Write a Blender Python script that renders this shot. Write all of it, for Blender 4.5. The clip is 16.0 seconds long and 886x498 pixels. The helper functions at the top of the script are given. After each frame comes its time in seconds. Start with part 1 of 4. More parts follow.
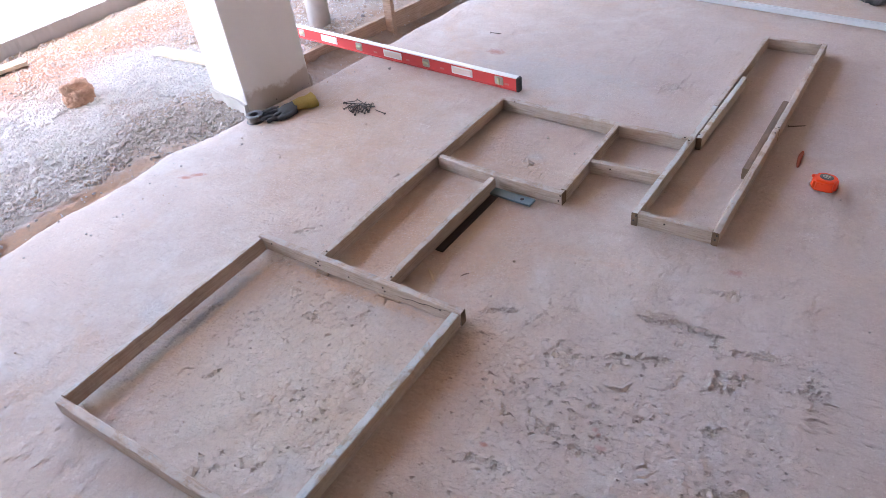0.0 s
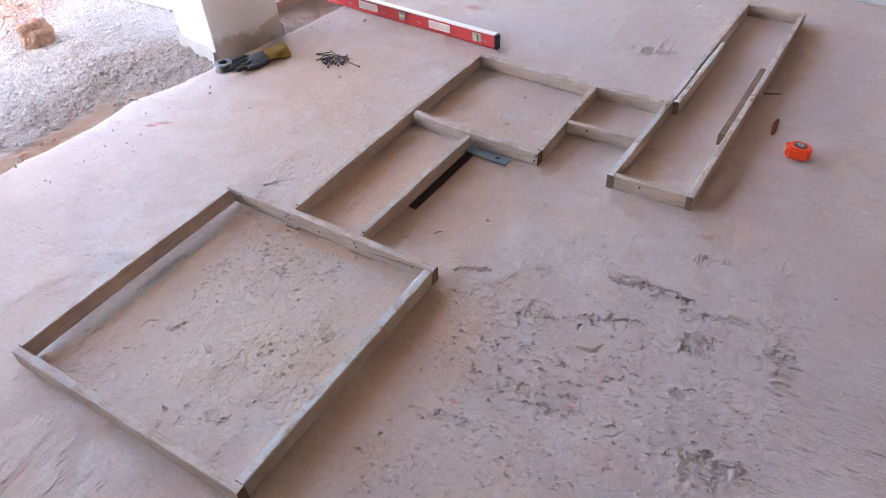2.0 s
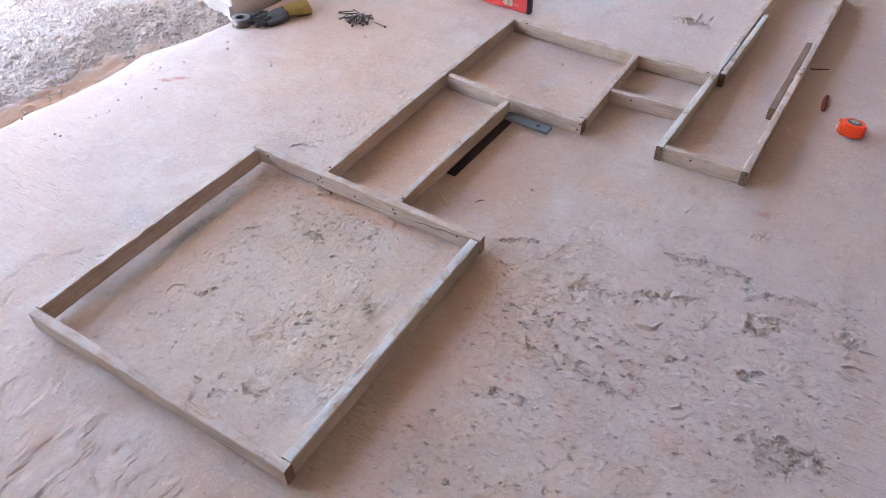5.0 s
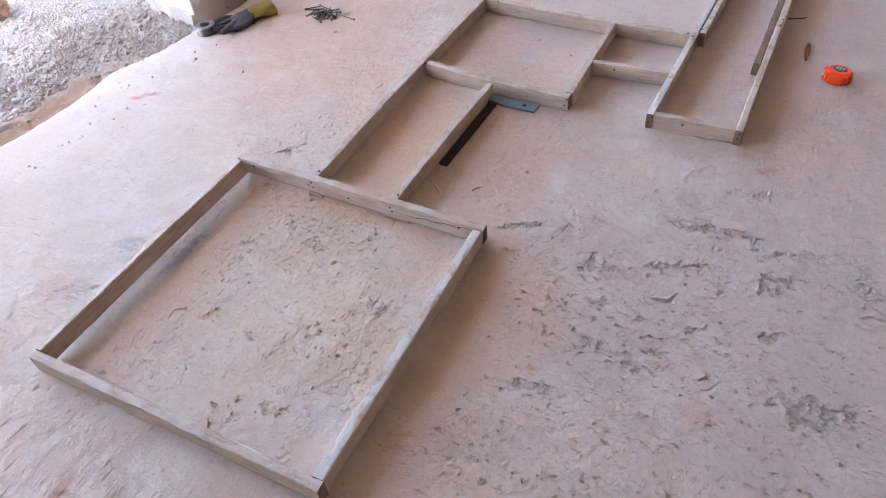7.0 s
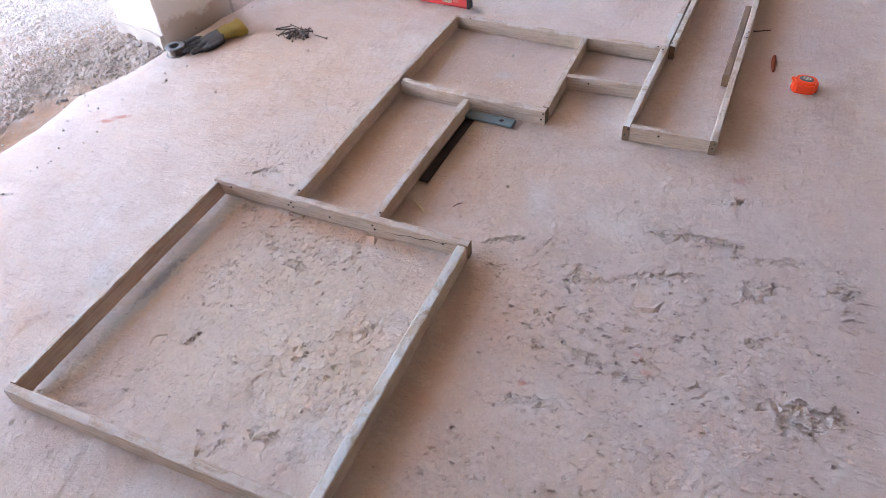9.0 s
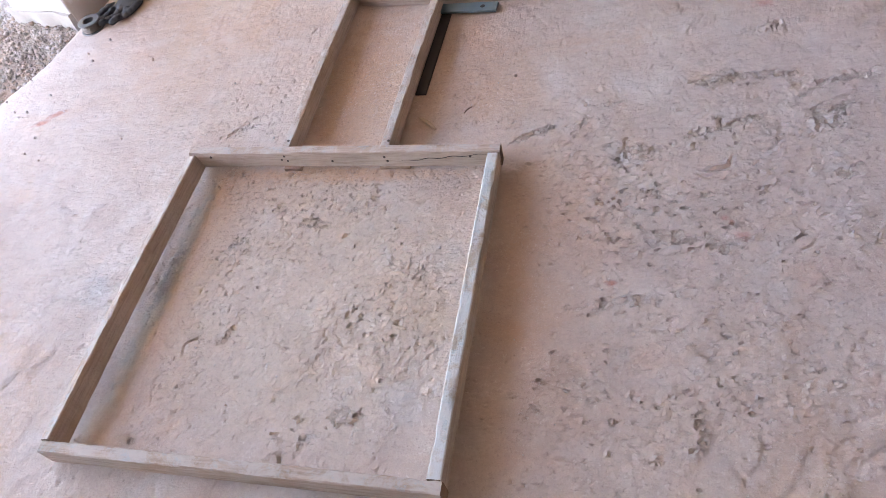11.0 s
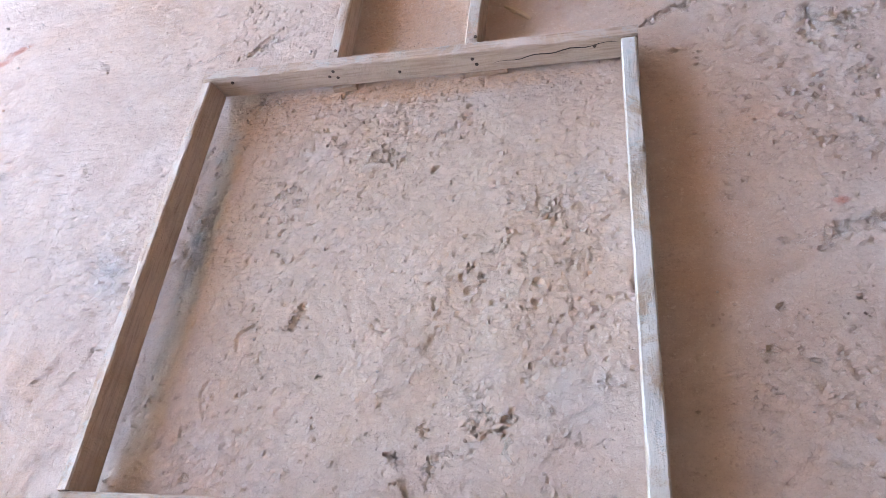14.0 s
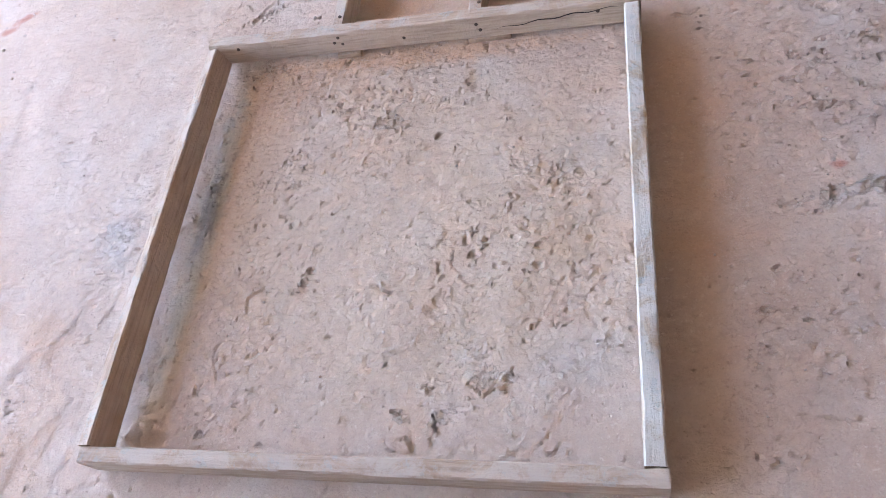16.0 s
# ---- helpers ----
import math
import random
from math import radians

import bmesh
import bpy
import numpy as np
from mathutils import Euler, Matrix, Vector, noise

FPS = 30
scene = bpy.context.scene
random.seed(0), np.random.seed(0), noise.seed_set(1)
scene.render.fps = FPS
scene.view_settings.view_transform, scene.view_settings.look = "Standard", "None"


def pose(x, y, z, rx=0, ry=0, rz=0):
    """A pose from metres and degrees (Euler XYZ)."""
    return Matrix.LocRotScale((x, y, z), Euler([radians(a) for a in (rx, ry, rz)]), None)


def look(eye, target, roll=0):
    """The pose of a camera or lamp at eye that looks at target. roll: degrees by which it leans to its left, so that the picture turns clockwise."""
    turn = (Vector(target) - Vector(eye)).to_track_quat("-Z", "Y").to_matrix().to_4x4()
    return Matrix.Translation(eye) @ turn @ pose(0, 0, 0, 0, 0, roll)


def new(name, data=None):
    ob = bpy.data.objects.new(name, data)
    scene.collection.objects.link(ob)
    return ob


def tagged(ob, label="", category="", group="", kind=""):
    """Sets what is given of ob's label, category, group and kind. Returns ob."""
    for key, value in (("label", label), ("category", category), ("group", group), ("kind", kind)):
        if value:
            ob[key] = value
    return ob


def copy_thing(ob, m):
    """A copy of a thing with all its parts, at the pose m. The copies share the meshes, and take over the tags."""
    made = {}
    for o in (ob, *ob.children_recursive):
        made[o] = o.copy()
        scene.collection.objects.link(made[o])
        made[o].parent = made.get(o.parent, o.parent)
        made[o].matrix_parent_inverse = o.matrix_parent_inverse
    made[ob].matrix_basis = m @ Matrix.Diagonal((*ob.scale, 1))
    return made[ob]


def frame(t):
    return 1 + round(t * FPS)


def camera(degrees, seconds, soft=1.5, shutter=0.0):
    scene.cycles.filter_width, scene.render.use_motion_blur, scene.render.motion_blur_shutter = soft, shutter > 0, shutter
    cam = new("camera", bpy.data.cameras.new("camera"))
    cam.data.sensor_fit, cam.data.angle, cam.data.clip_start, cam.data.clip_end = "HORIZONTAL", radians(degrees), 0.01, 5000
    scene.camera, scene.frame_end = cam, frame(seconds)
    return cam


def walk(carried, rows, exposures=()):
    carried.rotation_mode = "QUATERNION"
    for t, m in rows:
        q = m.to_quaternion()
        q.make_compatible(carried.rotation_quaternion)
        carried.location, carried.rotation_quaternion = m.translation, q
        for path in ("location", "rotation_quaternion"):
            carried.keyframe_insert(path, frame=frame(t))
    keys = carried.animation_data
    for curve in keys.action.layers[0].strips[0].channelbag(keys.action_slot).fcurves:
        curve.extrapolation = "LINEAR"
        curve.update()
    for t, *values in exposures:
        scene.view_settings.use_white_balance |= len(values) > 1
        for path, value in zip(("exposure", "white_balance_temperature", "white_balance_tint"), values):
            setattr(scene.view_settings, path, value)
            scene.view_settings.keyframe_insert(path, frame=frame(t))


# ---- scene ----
cam = camera(64.4, 16.0, soft=0.6)
PATH = [
    (0, (1.491, -0.356, 1.286), (0.541, 0.901, 0.055), -7.3),
    (0.5, (1.492, -0.358, 1.276), (0.582, 0.915, 0.031), -6.3),
    (1, (1.481, -0.349, 1.27), (0.614, 0.926, -0.003), -5.3),
    (1.5, (1.479, -0.352, 1.26), (0.631, 0.91, -0.039), -4.3),
    (2, (1.473, -0.354, 1.257), (0.628, 0.89, -0.061), -3.9),
    (2.5, (1.471, -0.353, 1.25), (0.639, 0.9, -0.068), -2.9),
    (3, (1.463, -0.339, 1.245), (0.659, 0.912, -0.092), -2.0),
    (3.5, (1.441, -0.335, 1.232), (0.666, 0.922, -0.116), -0.4),
    (4, (1.402, -0.332, 1.222), (0.631, 1.003, -0.052), 2.5),
    (4.2, (1.375, -0.355, 1.205), (0.584, 0.915, -0.122), 1.3),
    (6.3, (1.264, -0.396, 1.165), (0.534, 0.845, -0.224), -5.7),
    (6.5, (1.256, -0.373, 1.183), (0.519, 0.839, -0.227), -7.4),
    (7, (1.239, -0.374, 1.172), (0.518, 0.857, -0.23), -5.9),
    (7.5, (1.238, -0.38, 1.174), (0.514, 0.859, -0.219), -6.6),
    (8, (1.248, -0.37, 1.173), (0.552, 0.904, -0.202), -5.8),
    (8.2, (1.234, -0.386, 1.173), (0.564, 0.912, -0.193), -4.9),
    (10.3, (1.159, -0.376, 1.134), (0.54, 0.823, -0.343), -6.9),
    (10.5, (1.119, -0.36, 1.125), (0.493, 0.799, -0.379), -10.4),
    (11, (0.995, -0.311, 1.048), (0.461, 0.856, -0.486), -18.7),
    (11.5, (0.841, -0.218, 0.904), (0.294, 0.869, -0.682), -20.8),
    (12, (0.734, -0.123, 0.822), (0.253, 0.895, -0.83), -21.9),
    (12.5, (0.661, -0.119, 0.753), (0.193, 0.914, -0.895), -21.1),
    (13, (0.655, -0.136, 0.755), (0.206, 0.787, -0.961), -21.9),
    (13.5, (0.681, -0.147, 0.776), (0.206, 0.802, -0.919), -24.5),
    (14, (0.688, -0.136, 0.798), (0.186, 0.907, -0.833), -24.5),
    (14.5, (0.694, -0.135, 0.798), (0.2, 0.931, -0.822), -25.2),
    (15, (0.686, -0.133, 0.801), (0.185, 0.927, -0.82), -25.4),
    (15.5, (0.684, -0.149, 0.805), (0.143, 0.838, -0.848), -26.7),
    (16, (0.696, -0.149, 0.815), (0.173, 0.809, -0.861), -27.1),
]
walk(cam, [(t, look(eye, target, roll)) for t, eye, target, roll in PATH], exposures=[(0, 4.25, 6800, 14), (2.5, 4.29, 6900, 15), (3.5, 4.32, 6900, 14), (4, 4.44, 6950, 14), (6.5, 4.42, 7000, 14), (8, 4.43, 7050, 15), (11, 4.43, 7250, 15), (12, 4.49, 7250, 15), (16, 4.47, 7250, 15)])

# ---- light ----
SUN_DIR = Vector((-0.06, -0.45, 0.87)).normalized()
world = bpy.data.worlds.new("sky")
scene.world = world
world.use_nodes = True
wn = world.node_tree.nodes
sky = wn.new("ShaderNodeTexSky")
sky.sky_type = 'NISHITA'
sky.sun_disc = False
sky.sun_elevation = math.asin(SUN_DIR.z)
sky.sun_rotation = math.atan2(SUN_DIR.x, SUN_DIR.y)
sky.dust_density = 2.5
wn["Background"].inputs[1].default_value = 0.15
world.node_tree.links.new(sky.outputs[0], wn["Background"].inputs[0])
sun = new("sun", bpy.data.lights.new("sun", "SUN"))
sun.data.energy, sun.data.angle, sun.data.color = 3.0, radians(0.5), (1.0, 0.95, 0.88)
sun.matrix_world = look(SUN_DIR * 30, (0, 0, 0))


# ---- materials ----
class Mat:
    """A small node-graph builder round one principled material."""

    def __init__(self, name, rough=0.8, metal=0.0, spec=0.4):
        self.m = bpy.data.materials.new(name)
        self.m.use_nodes = True
        self.t = self.m.node_tree
        self.b = self.t.nodes["Principled BSDF"]
        self.b.inputs["Roughness"].default_value = rough
        self.b.inputs["Metallic"].default_value = metal
        self.b.inputs["Specular IOR Level"].default_value = spec
        self.co = self.t.nodes.new("ShaderNodeTexCoord").outputs["Object"]

    def link(self, a, b):
        self.t.links.new(a, b)

    def coords(self, scale=(1, 1, 1), rot=(0, 0, 0), offset=(0, 0, 0)):
        n = self.t.nodes.new("ShaderNodeMapping")
        n.inputs["Scale"].default_value, n.inputs["Rotation"].default_value = scale, rot
        n.inputs["Location"].default_value = offset
        self.link(self.co, n.inputs[0])
        return n.outputs[0]

    def world(self):
        g = self.t.nodes.new("ShaderNodeNewGeometry")
        self.co = g.outputs["Position"]
        return self

    def noise(self, scale, detail=4, rough=0.55, co=None, warp=0.0):
        n = self.t.nodes.new("ShaderNodeTexNoise")
        n.inputs["Scale"].default_value, n.inputs["Detail"].default_value = scale, detail
        n.inputs["Roughness"].default_value, n.inputs["Distortion"].default_value = rough, warp
        self.link(co or self.co, n.inputs["Vector"])
        return n.outputs[0]

    def voronoi(self, scale, feature='F1', co=None):
        n = self.t.nodes.new("ShaderNodeTexVoronoi")
        n.feature = feature
        n.inputs["Scale"].default_value = scale
        self.link(co or self.co, n.inputs["Vector"])
        return n.outputs[0]

    def cells(self, scale, size=0.3, crisp=0.06, wobble=0.25, share=0.5):
        """Scattered ragged hollows, 1 inside: cell scale, largest radius in cells, share of cells that hold one."""
        ad = self.t.nodes.new("ShaderNodeVectorMath")
        ad.operation = 'MULTIPLY_ADD'
        nz = self.t.nodes.new("ShaderNodeTexNoise")
        nz.inputs["Scale"].default_value, nz.inputs["Detail"].default_value = scale * 1.7, 3
        self.link(self.co, nz.inputs["Vector"])
        self.link(nz.outputs[1], ad.inputs[0])
        ad.inputs[1].default_value = (wobble / scale * 2,) * 3
        self.link(self.co, ad.inputs[2])
        v = self.t.nodes.new("ShaderNodeTexVoronoi")
        v.voronoi_dimensions = '2D'
        v.inputs["Scale"].default_value = scale
        self.link(ad.outputs[0], v.inputs["Vector"])
        sp = self.t.nodes.new("ShaderNodeSeparateColor")
        self.link(v.outputs["Color"], sp.inputs[0])
        r = self.math('MULTIPLY', sp.outputs[0], size)
        r = self.math('MULTIPLY', r, self.math('LESS_THAN', sp.outputs[1], share))
        return self.mask(self.math('SUBTRACT', r, v.outputs["Distance"]), -crisp, crisp)

    def ramp(self, f, stops):
        n = self.t.nodes.new("ShaderNodeValToRGB")
        e = n.color_ramp.elements
        while len(e) < len(stops):
            e.new(0.5)
        for el, (p, c) in zip(e, stops):
            el.position, el.color = p, (c if len(c) == 4 else (*c, 1))
        self.link(f, n.inputs[0])
        return n.outputs[0]

    def mask(self, f, lo, hi):
        n = self.t.nodes.new("ShaderNodeMapRange")
        n.interpolation_type = 'SMOOTHSTEP'
        n.inputs[1].default_value, n.inputs[2].default_value = lo, hi
        self.link(f, n.inputs[0])
        return n.outputs[0]

    def mix(self, f, a, b, mode='MIX'):
        n = self.t.nodes.new("ShaderNodeMix")
        n.data_type, n.blend_type = 'RGBA', mode
        for v, s in ((f, n.inputs[0]), (a, n.inputs[6]), (b, n.inputs[7])):
            if isinstance(v, (int, float)):
                s.default_value = v
            elif isinstance(v, tuple):
                s.default_value = (*v, 1)
            else:
                self.link(v, s)
        return n.outputs[2]

    def math(self, op, a, b=0.0):
        n = self.t.nodes.new("ShaderNodeMath")
        n.operation = op
        for v, s in ((a, n.inputs[0]), (b, n.inputs[1])):
            if isinstance(v, (int, float)):
                s.default_value = v
            else:
                self.link(v, s)
        return n.outputs[0]

    def spot(self, x, y, rx, ry, soft=0.6, turn=0.0, ragged=0.5, grain=14):
        """An irregular patch on the ground round (x, y): 1 inside, 0 outside."""
        d = self.t.nodes.new("ShaderNodeMapping")
        d.vector_type = 'TEXTURE'
        d.inputs["Location"].default_value = (x, y, 0)
        d.inputs["Rotation"].default_value = (0, 0, radians(turn))
        d.inputs["Scale"].default_value = (rx, ry, 1)
        self.link(self.co, d.inputs[0])
        ln = self.t.nodes.new("ShaderNodeVectorMath")
        ln.operation = 'LENGTH'
        self.link(d.outputs[0], ln.inputs[0])
        r = self.math('ADD', ln.outputs["Value"], self.math('MULTIPLY', self.math('SUBTRACT', self.noise(grain, 5, 0.65), 0.5), ragged * 2.4))
        return self.math('SUBTRACT', 1.0, self.mask(r, 1 - soft, 1 + soft * 0.3))

    def color(self, c):
        if isinstance(c, tuple):
            self.b.inputs["Base Color"].default_value = (*c, 1)
        else:
            self.link(c, self.b.inputs["Base Color"])
        return self

    def rough(self, f):
        self.link(f, self.b.inputs["Roughness"])
        return self

    def bump(self, *layers):
        """layers: (height socket, strength, distance)."""
        last = None
        for f, strength, dist in layers:
            n = self.t.nodes.new("ShaderNodeBump")
            n.inputs["Strength"].default_value, n.inputs["Distance"].default_value = strength, dist
            self.link(f, n.inputs["Height"])
            if last:
                self.link(last, n.inputs["Normal"])
            last = n.outputs[0]
        self.link(last, self.b.inputs["Normal"])
        return self

    def seed(self):
        """Shift the coordinates by the object's own random number."""
        oi = self.t.nodes.new("ShaderNodeObjectInfo")
        ad = self.t.nodes.new("ShaderNodeVectorMath")
        ad.operation = 'MULTIPLY_ADD'
        self.link(oi.outputs["Random"], ad.inputs[0])
        ad.inputs[1].default_value = (31, 17, 11)
        self.link(self.co, ad.inputs[2])
        self.co, self.rnd = ad.outputs[0], oi.outputs["Random"]
        return self


def floor_material():
    m = Mat("worn_screed", 0.82, spec=0.3).world()
    big, mid, fine = m.noise(1.3, 5, 0.6), m.noise(7, 6, 0.62, warp=0.6), m.noise(60, 6, 0.7)
    c = m.ramp(mid, [(0.30, (0.50, 0.405, 0.36)), (0.5, (0.57, 0.48, 0.435)), (0.72, (0.62, 0.565, 0.54))])
    c = m.mix(m.mask(big, 0.45, 0.66), c, (0.58, 0.455, 0.39))
    dust = m.math('MULTIPLY', m.mask(m.noise(3.1, 6, 0.68, m.coords(offset=(4, 2, 0)), 0.8), 0.5, 0.72), 0.55)
    c = m.mix(dust, c, (0.58, 0.40, 0.29))
    for x, y, rx, ry, turn, k in ((0.36, 1.0, 0.17, 0.36, 0, 0.8), (0.16, 0.64, 0.2, 0.07, 0, 0.6), (0.10, 0.45, 0.10, 0.3, 0, 0.55),
                                  (0.48, 1.5, 0.26, 0.25, 0, 0.45), (0.64, 1.02, 0.16, 0.3, 20, 0.55), (0.84, 0.35, 0.13, 0.5, 5, 0.35),
                                  (0.62, 0.4, 0.10, 0.35, 0, 0.3), (-0.25, 1.55, 0.42, 0.5, 10, 0.5), (-0.15, 1.05, 0.3, 0.35, 0, 0.3), (-0.1, 2.1, 0.4, 0.25, 0, 0.25)):
        c = m.mix(m.math('MULTIPLY', m.spot(x, y, rx, ry, 0.8, turn), k), c, (0.55, 0.365, 0.245))
    for x, y, rx, ry, turn in ((-0.590, 0.905, 0.030, 0.012, 20), (-0.56, 0.94, 0.035, 0.012, 30), (1.146, 0.565, 0.010, 0.008, 0), (1.157, 0.553, 0.006, 0.009, 0), (1.174, 0.523, 0.016, 0.011, 0),
                               (-0.06, 2.28, 0.05, 0.03, 0), (0.951, 0.414, 0.012, 0.008, 0), (1.27, 1.205, 0.032, 0.016, 10)):
        c = m.mix(m.math('MULTIPLY', m.spot(x, y, rx, ry, 0.8, turn, 0.7, 70), 0.8), c, (0.45, 0.17, 0.12))
    c = m.mix(m.math('MULTIPLY', m.spot(1.30, 0.445, 0.09, 0.05, 0.8, 10, 0.8, 30), 0.6), c, (0.50, 0.30, 0.21))
    # lilac-grey screed patches; the east one also paints in the light's falloff
    for x, y, rx, ry, k in ((1.55, 0.75, 0.62, 0.85, 0.65), (1.05, 2.3, 1.1, 0.9, 0.55)):
        c = m.mix(m.math('MULTIPLY', m.spot(x, y, rx, ry, 0.8, 0, 0.4), k), c, (0.525, 0.457, 0.468))
    for x, y, rx, ry, turn in ((-0.10, 0.36, 0.04, 0.07, 30), (0.62, 0.16, 0.07, 0.06, 0), (0.63, 0.47, 0.07, 0.04, 30), (0.52, 1.53, 0.05, 0.04, 0),
                               (0.28, 2.15, 0.4, 0.2, 0)):
        c = m.mix(m.math('MULTIPLY', m.spot(x, y, rx, ry, 0.8, turn, 0.9), 0.55), c, (0.50, 0.51, 0.53))
    c = m.mix(m.math('MULTIPLY', m.spot(0.37, 0.36, 0.36, 0.36, 0.5, 0, 0.35), 0.6), c, (0.60, 0.49, 0.385))
    # grey cement smear by the leaning batten; its darker core paints in shade
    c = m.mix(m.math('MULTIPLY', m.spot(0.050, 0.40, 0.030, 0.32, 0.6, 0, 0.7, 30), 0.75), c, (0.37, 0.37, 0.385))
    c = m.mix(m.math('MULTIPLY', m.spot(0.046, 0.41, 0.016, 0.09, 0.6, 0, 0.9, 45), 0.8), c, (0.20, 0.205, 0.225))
    c = m.mix(m.math('MULTIPLY', m.spot(0.36, 0.69, 0.30, 0.03, 0.7, 0, 0.6, 30), 0.7), c, (0.62, 0.38, 0.23))
    grime = m.mask(m.noise(26, 8, 0.75, warp=0.4), 0.56, 0.74)
    c = m.mix(m.math('MULTIPLY', grime, 0.34), c, (0.31, 0.25, 0.22))
    pale = m.mask(m.noise(17, 8, 0.7, m.coords(offset=(9, 3, 1)), 0.5), 0.56, 0.74)
    c = m.mix(m.math('MULTIPLY', pale, 0.35), c, (0.67, 0.63, 0.61))
    speck = m.math('SUBTRACT', 1.0, m.mask(m.voronoi(42), 0.05, 0.13))
    speck = m.math('MULTIPLY', speck, m.mask(m.noise(9, 3), 0.53, 0.62))
    c = m.mix(m.math('MULTIPLY', speck, 0.5), c, (0.22, 0.17, 0.15))
    c = m.mix(m.math('MULTIPLY', m.mask(fine, 0.3, 0.7), 0.22), c, (0.33, 0.28, 0.26))
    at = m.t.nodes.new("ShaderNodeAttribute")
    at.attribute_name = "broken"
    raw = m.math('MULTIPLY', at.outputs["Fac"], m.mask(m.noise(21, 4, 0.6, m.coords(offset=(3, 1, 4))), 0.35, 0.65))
    # chip hollows tinted darker: recess shade put into the colour
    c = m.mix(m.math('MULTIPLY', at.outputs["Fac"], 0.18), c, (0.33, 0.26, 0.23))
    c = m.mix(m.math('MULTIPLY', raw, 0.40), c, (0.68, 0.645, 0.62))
    sand, salt = m.noise(420, 3, 0.7), m.noise(340, 3, 0.7, m.coords(offset=(6, 6, 2)))
    c = m.mix(m.math('MULTIPLY', m.mask(sand, 0.52, 0.72), 0.26), c, (0.30, 0.235, 0.205))
    mott, milk = m.noise(150, 5, 0.75, warp=0.4), m.noise(125, 5, 0.75, m.coords(offset=(1, 9, 3)), 0.4)
    c = m.mix(m.math('MULTIPLY', m.math('MULTIPLY', m.mask(mott, 0.53, 0.64), m.mask(m.noise(8, 4, 0.6, m.coords(offset=(7, 4, 1))), 0.46, 0.62)), 0.42), c, (0.33, 0.26, 0.225))
    c = m.mix(m.math('MULTIPLY', m.math('MULTIPLY', m.mask(milk, 0.54, 0.68), m.mask(m.noise(7, 4, 0.6, m.coords(offset=(2, 5, 7))), 0.42, 0.60)), 0.50), c, (0.74, 0.69, 0.66))
    c = m.mix(m.math('MULTIPLY', m.mask(salt, 0.54, 0.74), 0.30), c, (0.74, 0.70, 0.67))
    hole = m.math('SUBTRACT', 1.0, m.mask(m.voronoi(115), 0.07, 0.20))
    hole = m.math('MULTIPLY', hole, m.mask(m.noise(14, 4, 0.6, m.coords(offset=(8, 2, 6))), 0.52, 0.60))
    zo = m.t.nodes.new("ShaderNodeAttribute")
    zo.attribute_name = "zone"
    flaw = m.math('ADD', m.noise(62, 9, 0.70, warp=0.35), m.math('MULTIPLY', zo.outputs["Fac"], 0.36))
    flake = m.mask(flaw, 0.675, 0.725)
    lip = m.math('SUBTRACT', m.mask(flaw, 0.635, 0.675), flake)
    # flake lips painted pale, as edges that catch the light
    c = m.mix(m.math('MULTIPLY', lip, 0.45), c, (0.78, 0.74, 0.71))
    drag = m.noise(26, 6, 0.68, m.coords((0.55, 2.6, 1), (0, 0, -0.35)), 0.4)
    crust = m.noise(85, 6, 0.72, warp=0.5)
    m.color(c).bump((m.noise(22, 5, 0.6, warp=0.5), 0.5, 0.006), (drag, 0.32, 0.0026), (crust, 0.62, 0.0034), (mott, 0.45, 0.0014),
                    (m.math('SUBTRACT', m.math('MULTIPLY', lip, 0.4), flake), 0.7, 0.0026), (m.math('SUBTRACT', 1.0, hole), 0.8, 0.0022), (m.noise(240, 4, 0.7), 0.65, 0.0012), (sand, 0.5, 0.0006))
    return m.m


def ground_material():
    m = Mat("gravelly_earth", 0.95, spec=0.2).world()
    n, f = m.noise(2.2, 6, 0.65, warp=0.6), m.noise(55, 6, 0.7)
    c = m.ramp(n, [(0.35, (0.44, 0.30, 0.22)), (0.5, (0.44, 0.36, 0.31)), (0.62, (0.48, 0.44, 0.41))])
    c = m.mix(m.math('MULTIPLY', m.spot(-1.55, 0.45, 0.70, 0.98, 0.4, 0, 0.7, 8), 0.9), c, (0.66, 0.63, 0.61))
    c = m.mix(m.spot(-1.55, 1.55, 0.5, 0.35, 0.5), c, (0.55, 0.535, 0.525))
    c = m.mix(m.math('MULTIPLY', m.spot(-2.25, 1.6, 0.35, 1.1, 0.7), 0.8), c, (0.50, 0.24, 0.15))
    c = m.mix(m.math('MULTIPLY', m.spot(-0.88, 0.40, 0.085, 0.72, 0.6), 0.95), c, (0.48, 0.29, 0.185))
    c = m.mix(m.math('MULTIPLY', m.spot(-1.05, 1.2, 0.2, 0.35, 0.7), 0.7), c, (0.33, 0.27, 0.23))
    c = m.mix(m.math('MULTIPLY', m.mask(f, 0.35, 0.7), 0.3), c, (0.25, 0.22, 0.20))
    x = m.t.nodes.new("ShaderNodeSeparateXYZ")
    m.link(m.co, x.inputs[0])
    far = m.math('SUBTRACT', 1.0, m.mask(x.outputs[0], -3.2, -2.7))
    c = m.mix(far, c, (0.46, 0.38, 0.30))
    m.color(c).bump((m.noise(28, 6, 0.75), 0.8, 0.02), (m.noise(95, 5, 0.75), 0.8, 0.008))
    return m.m


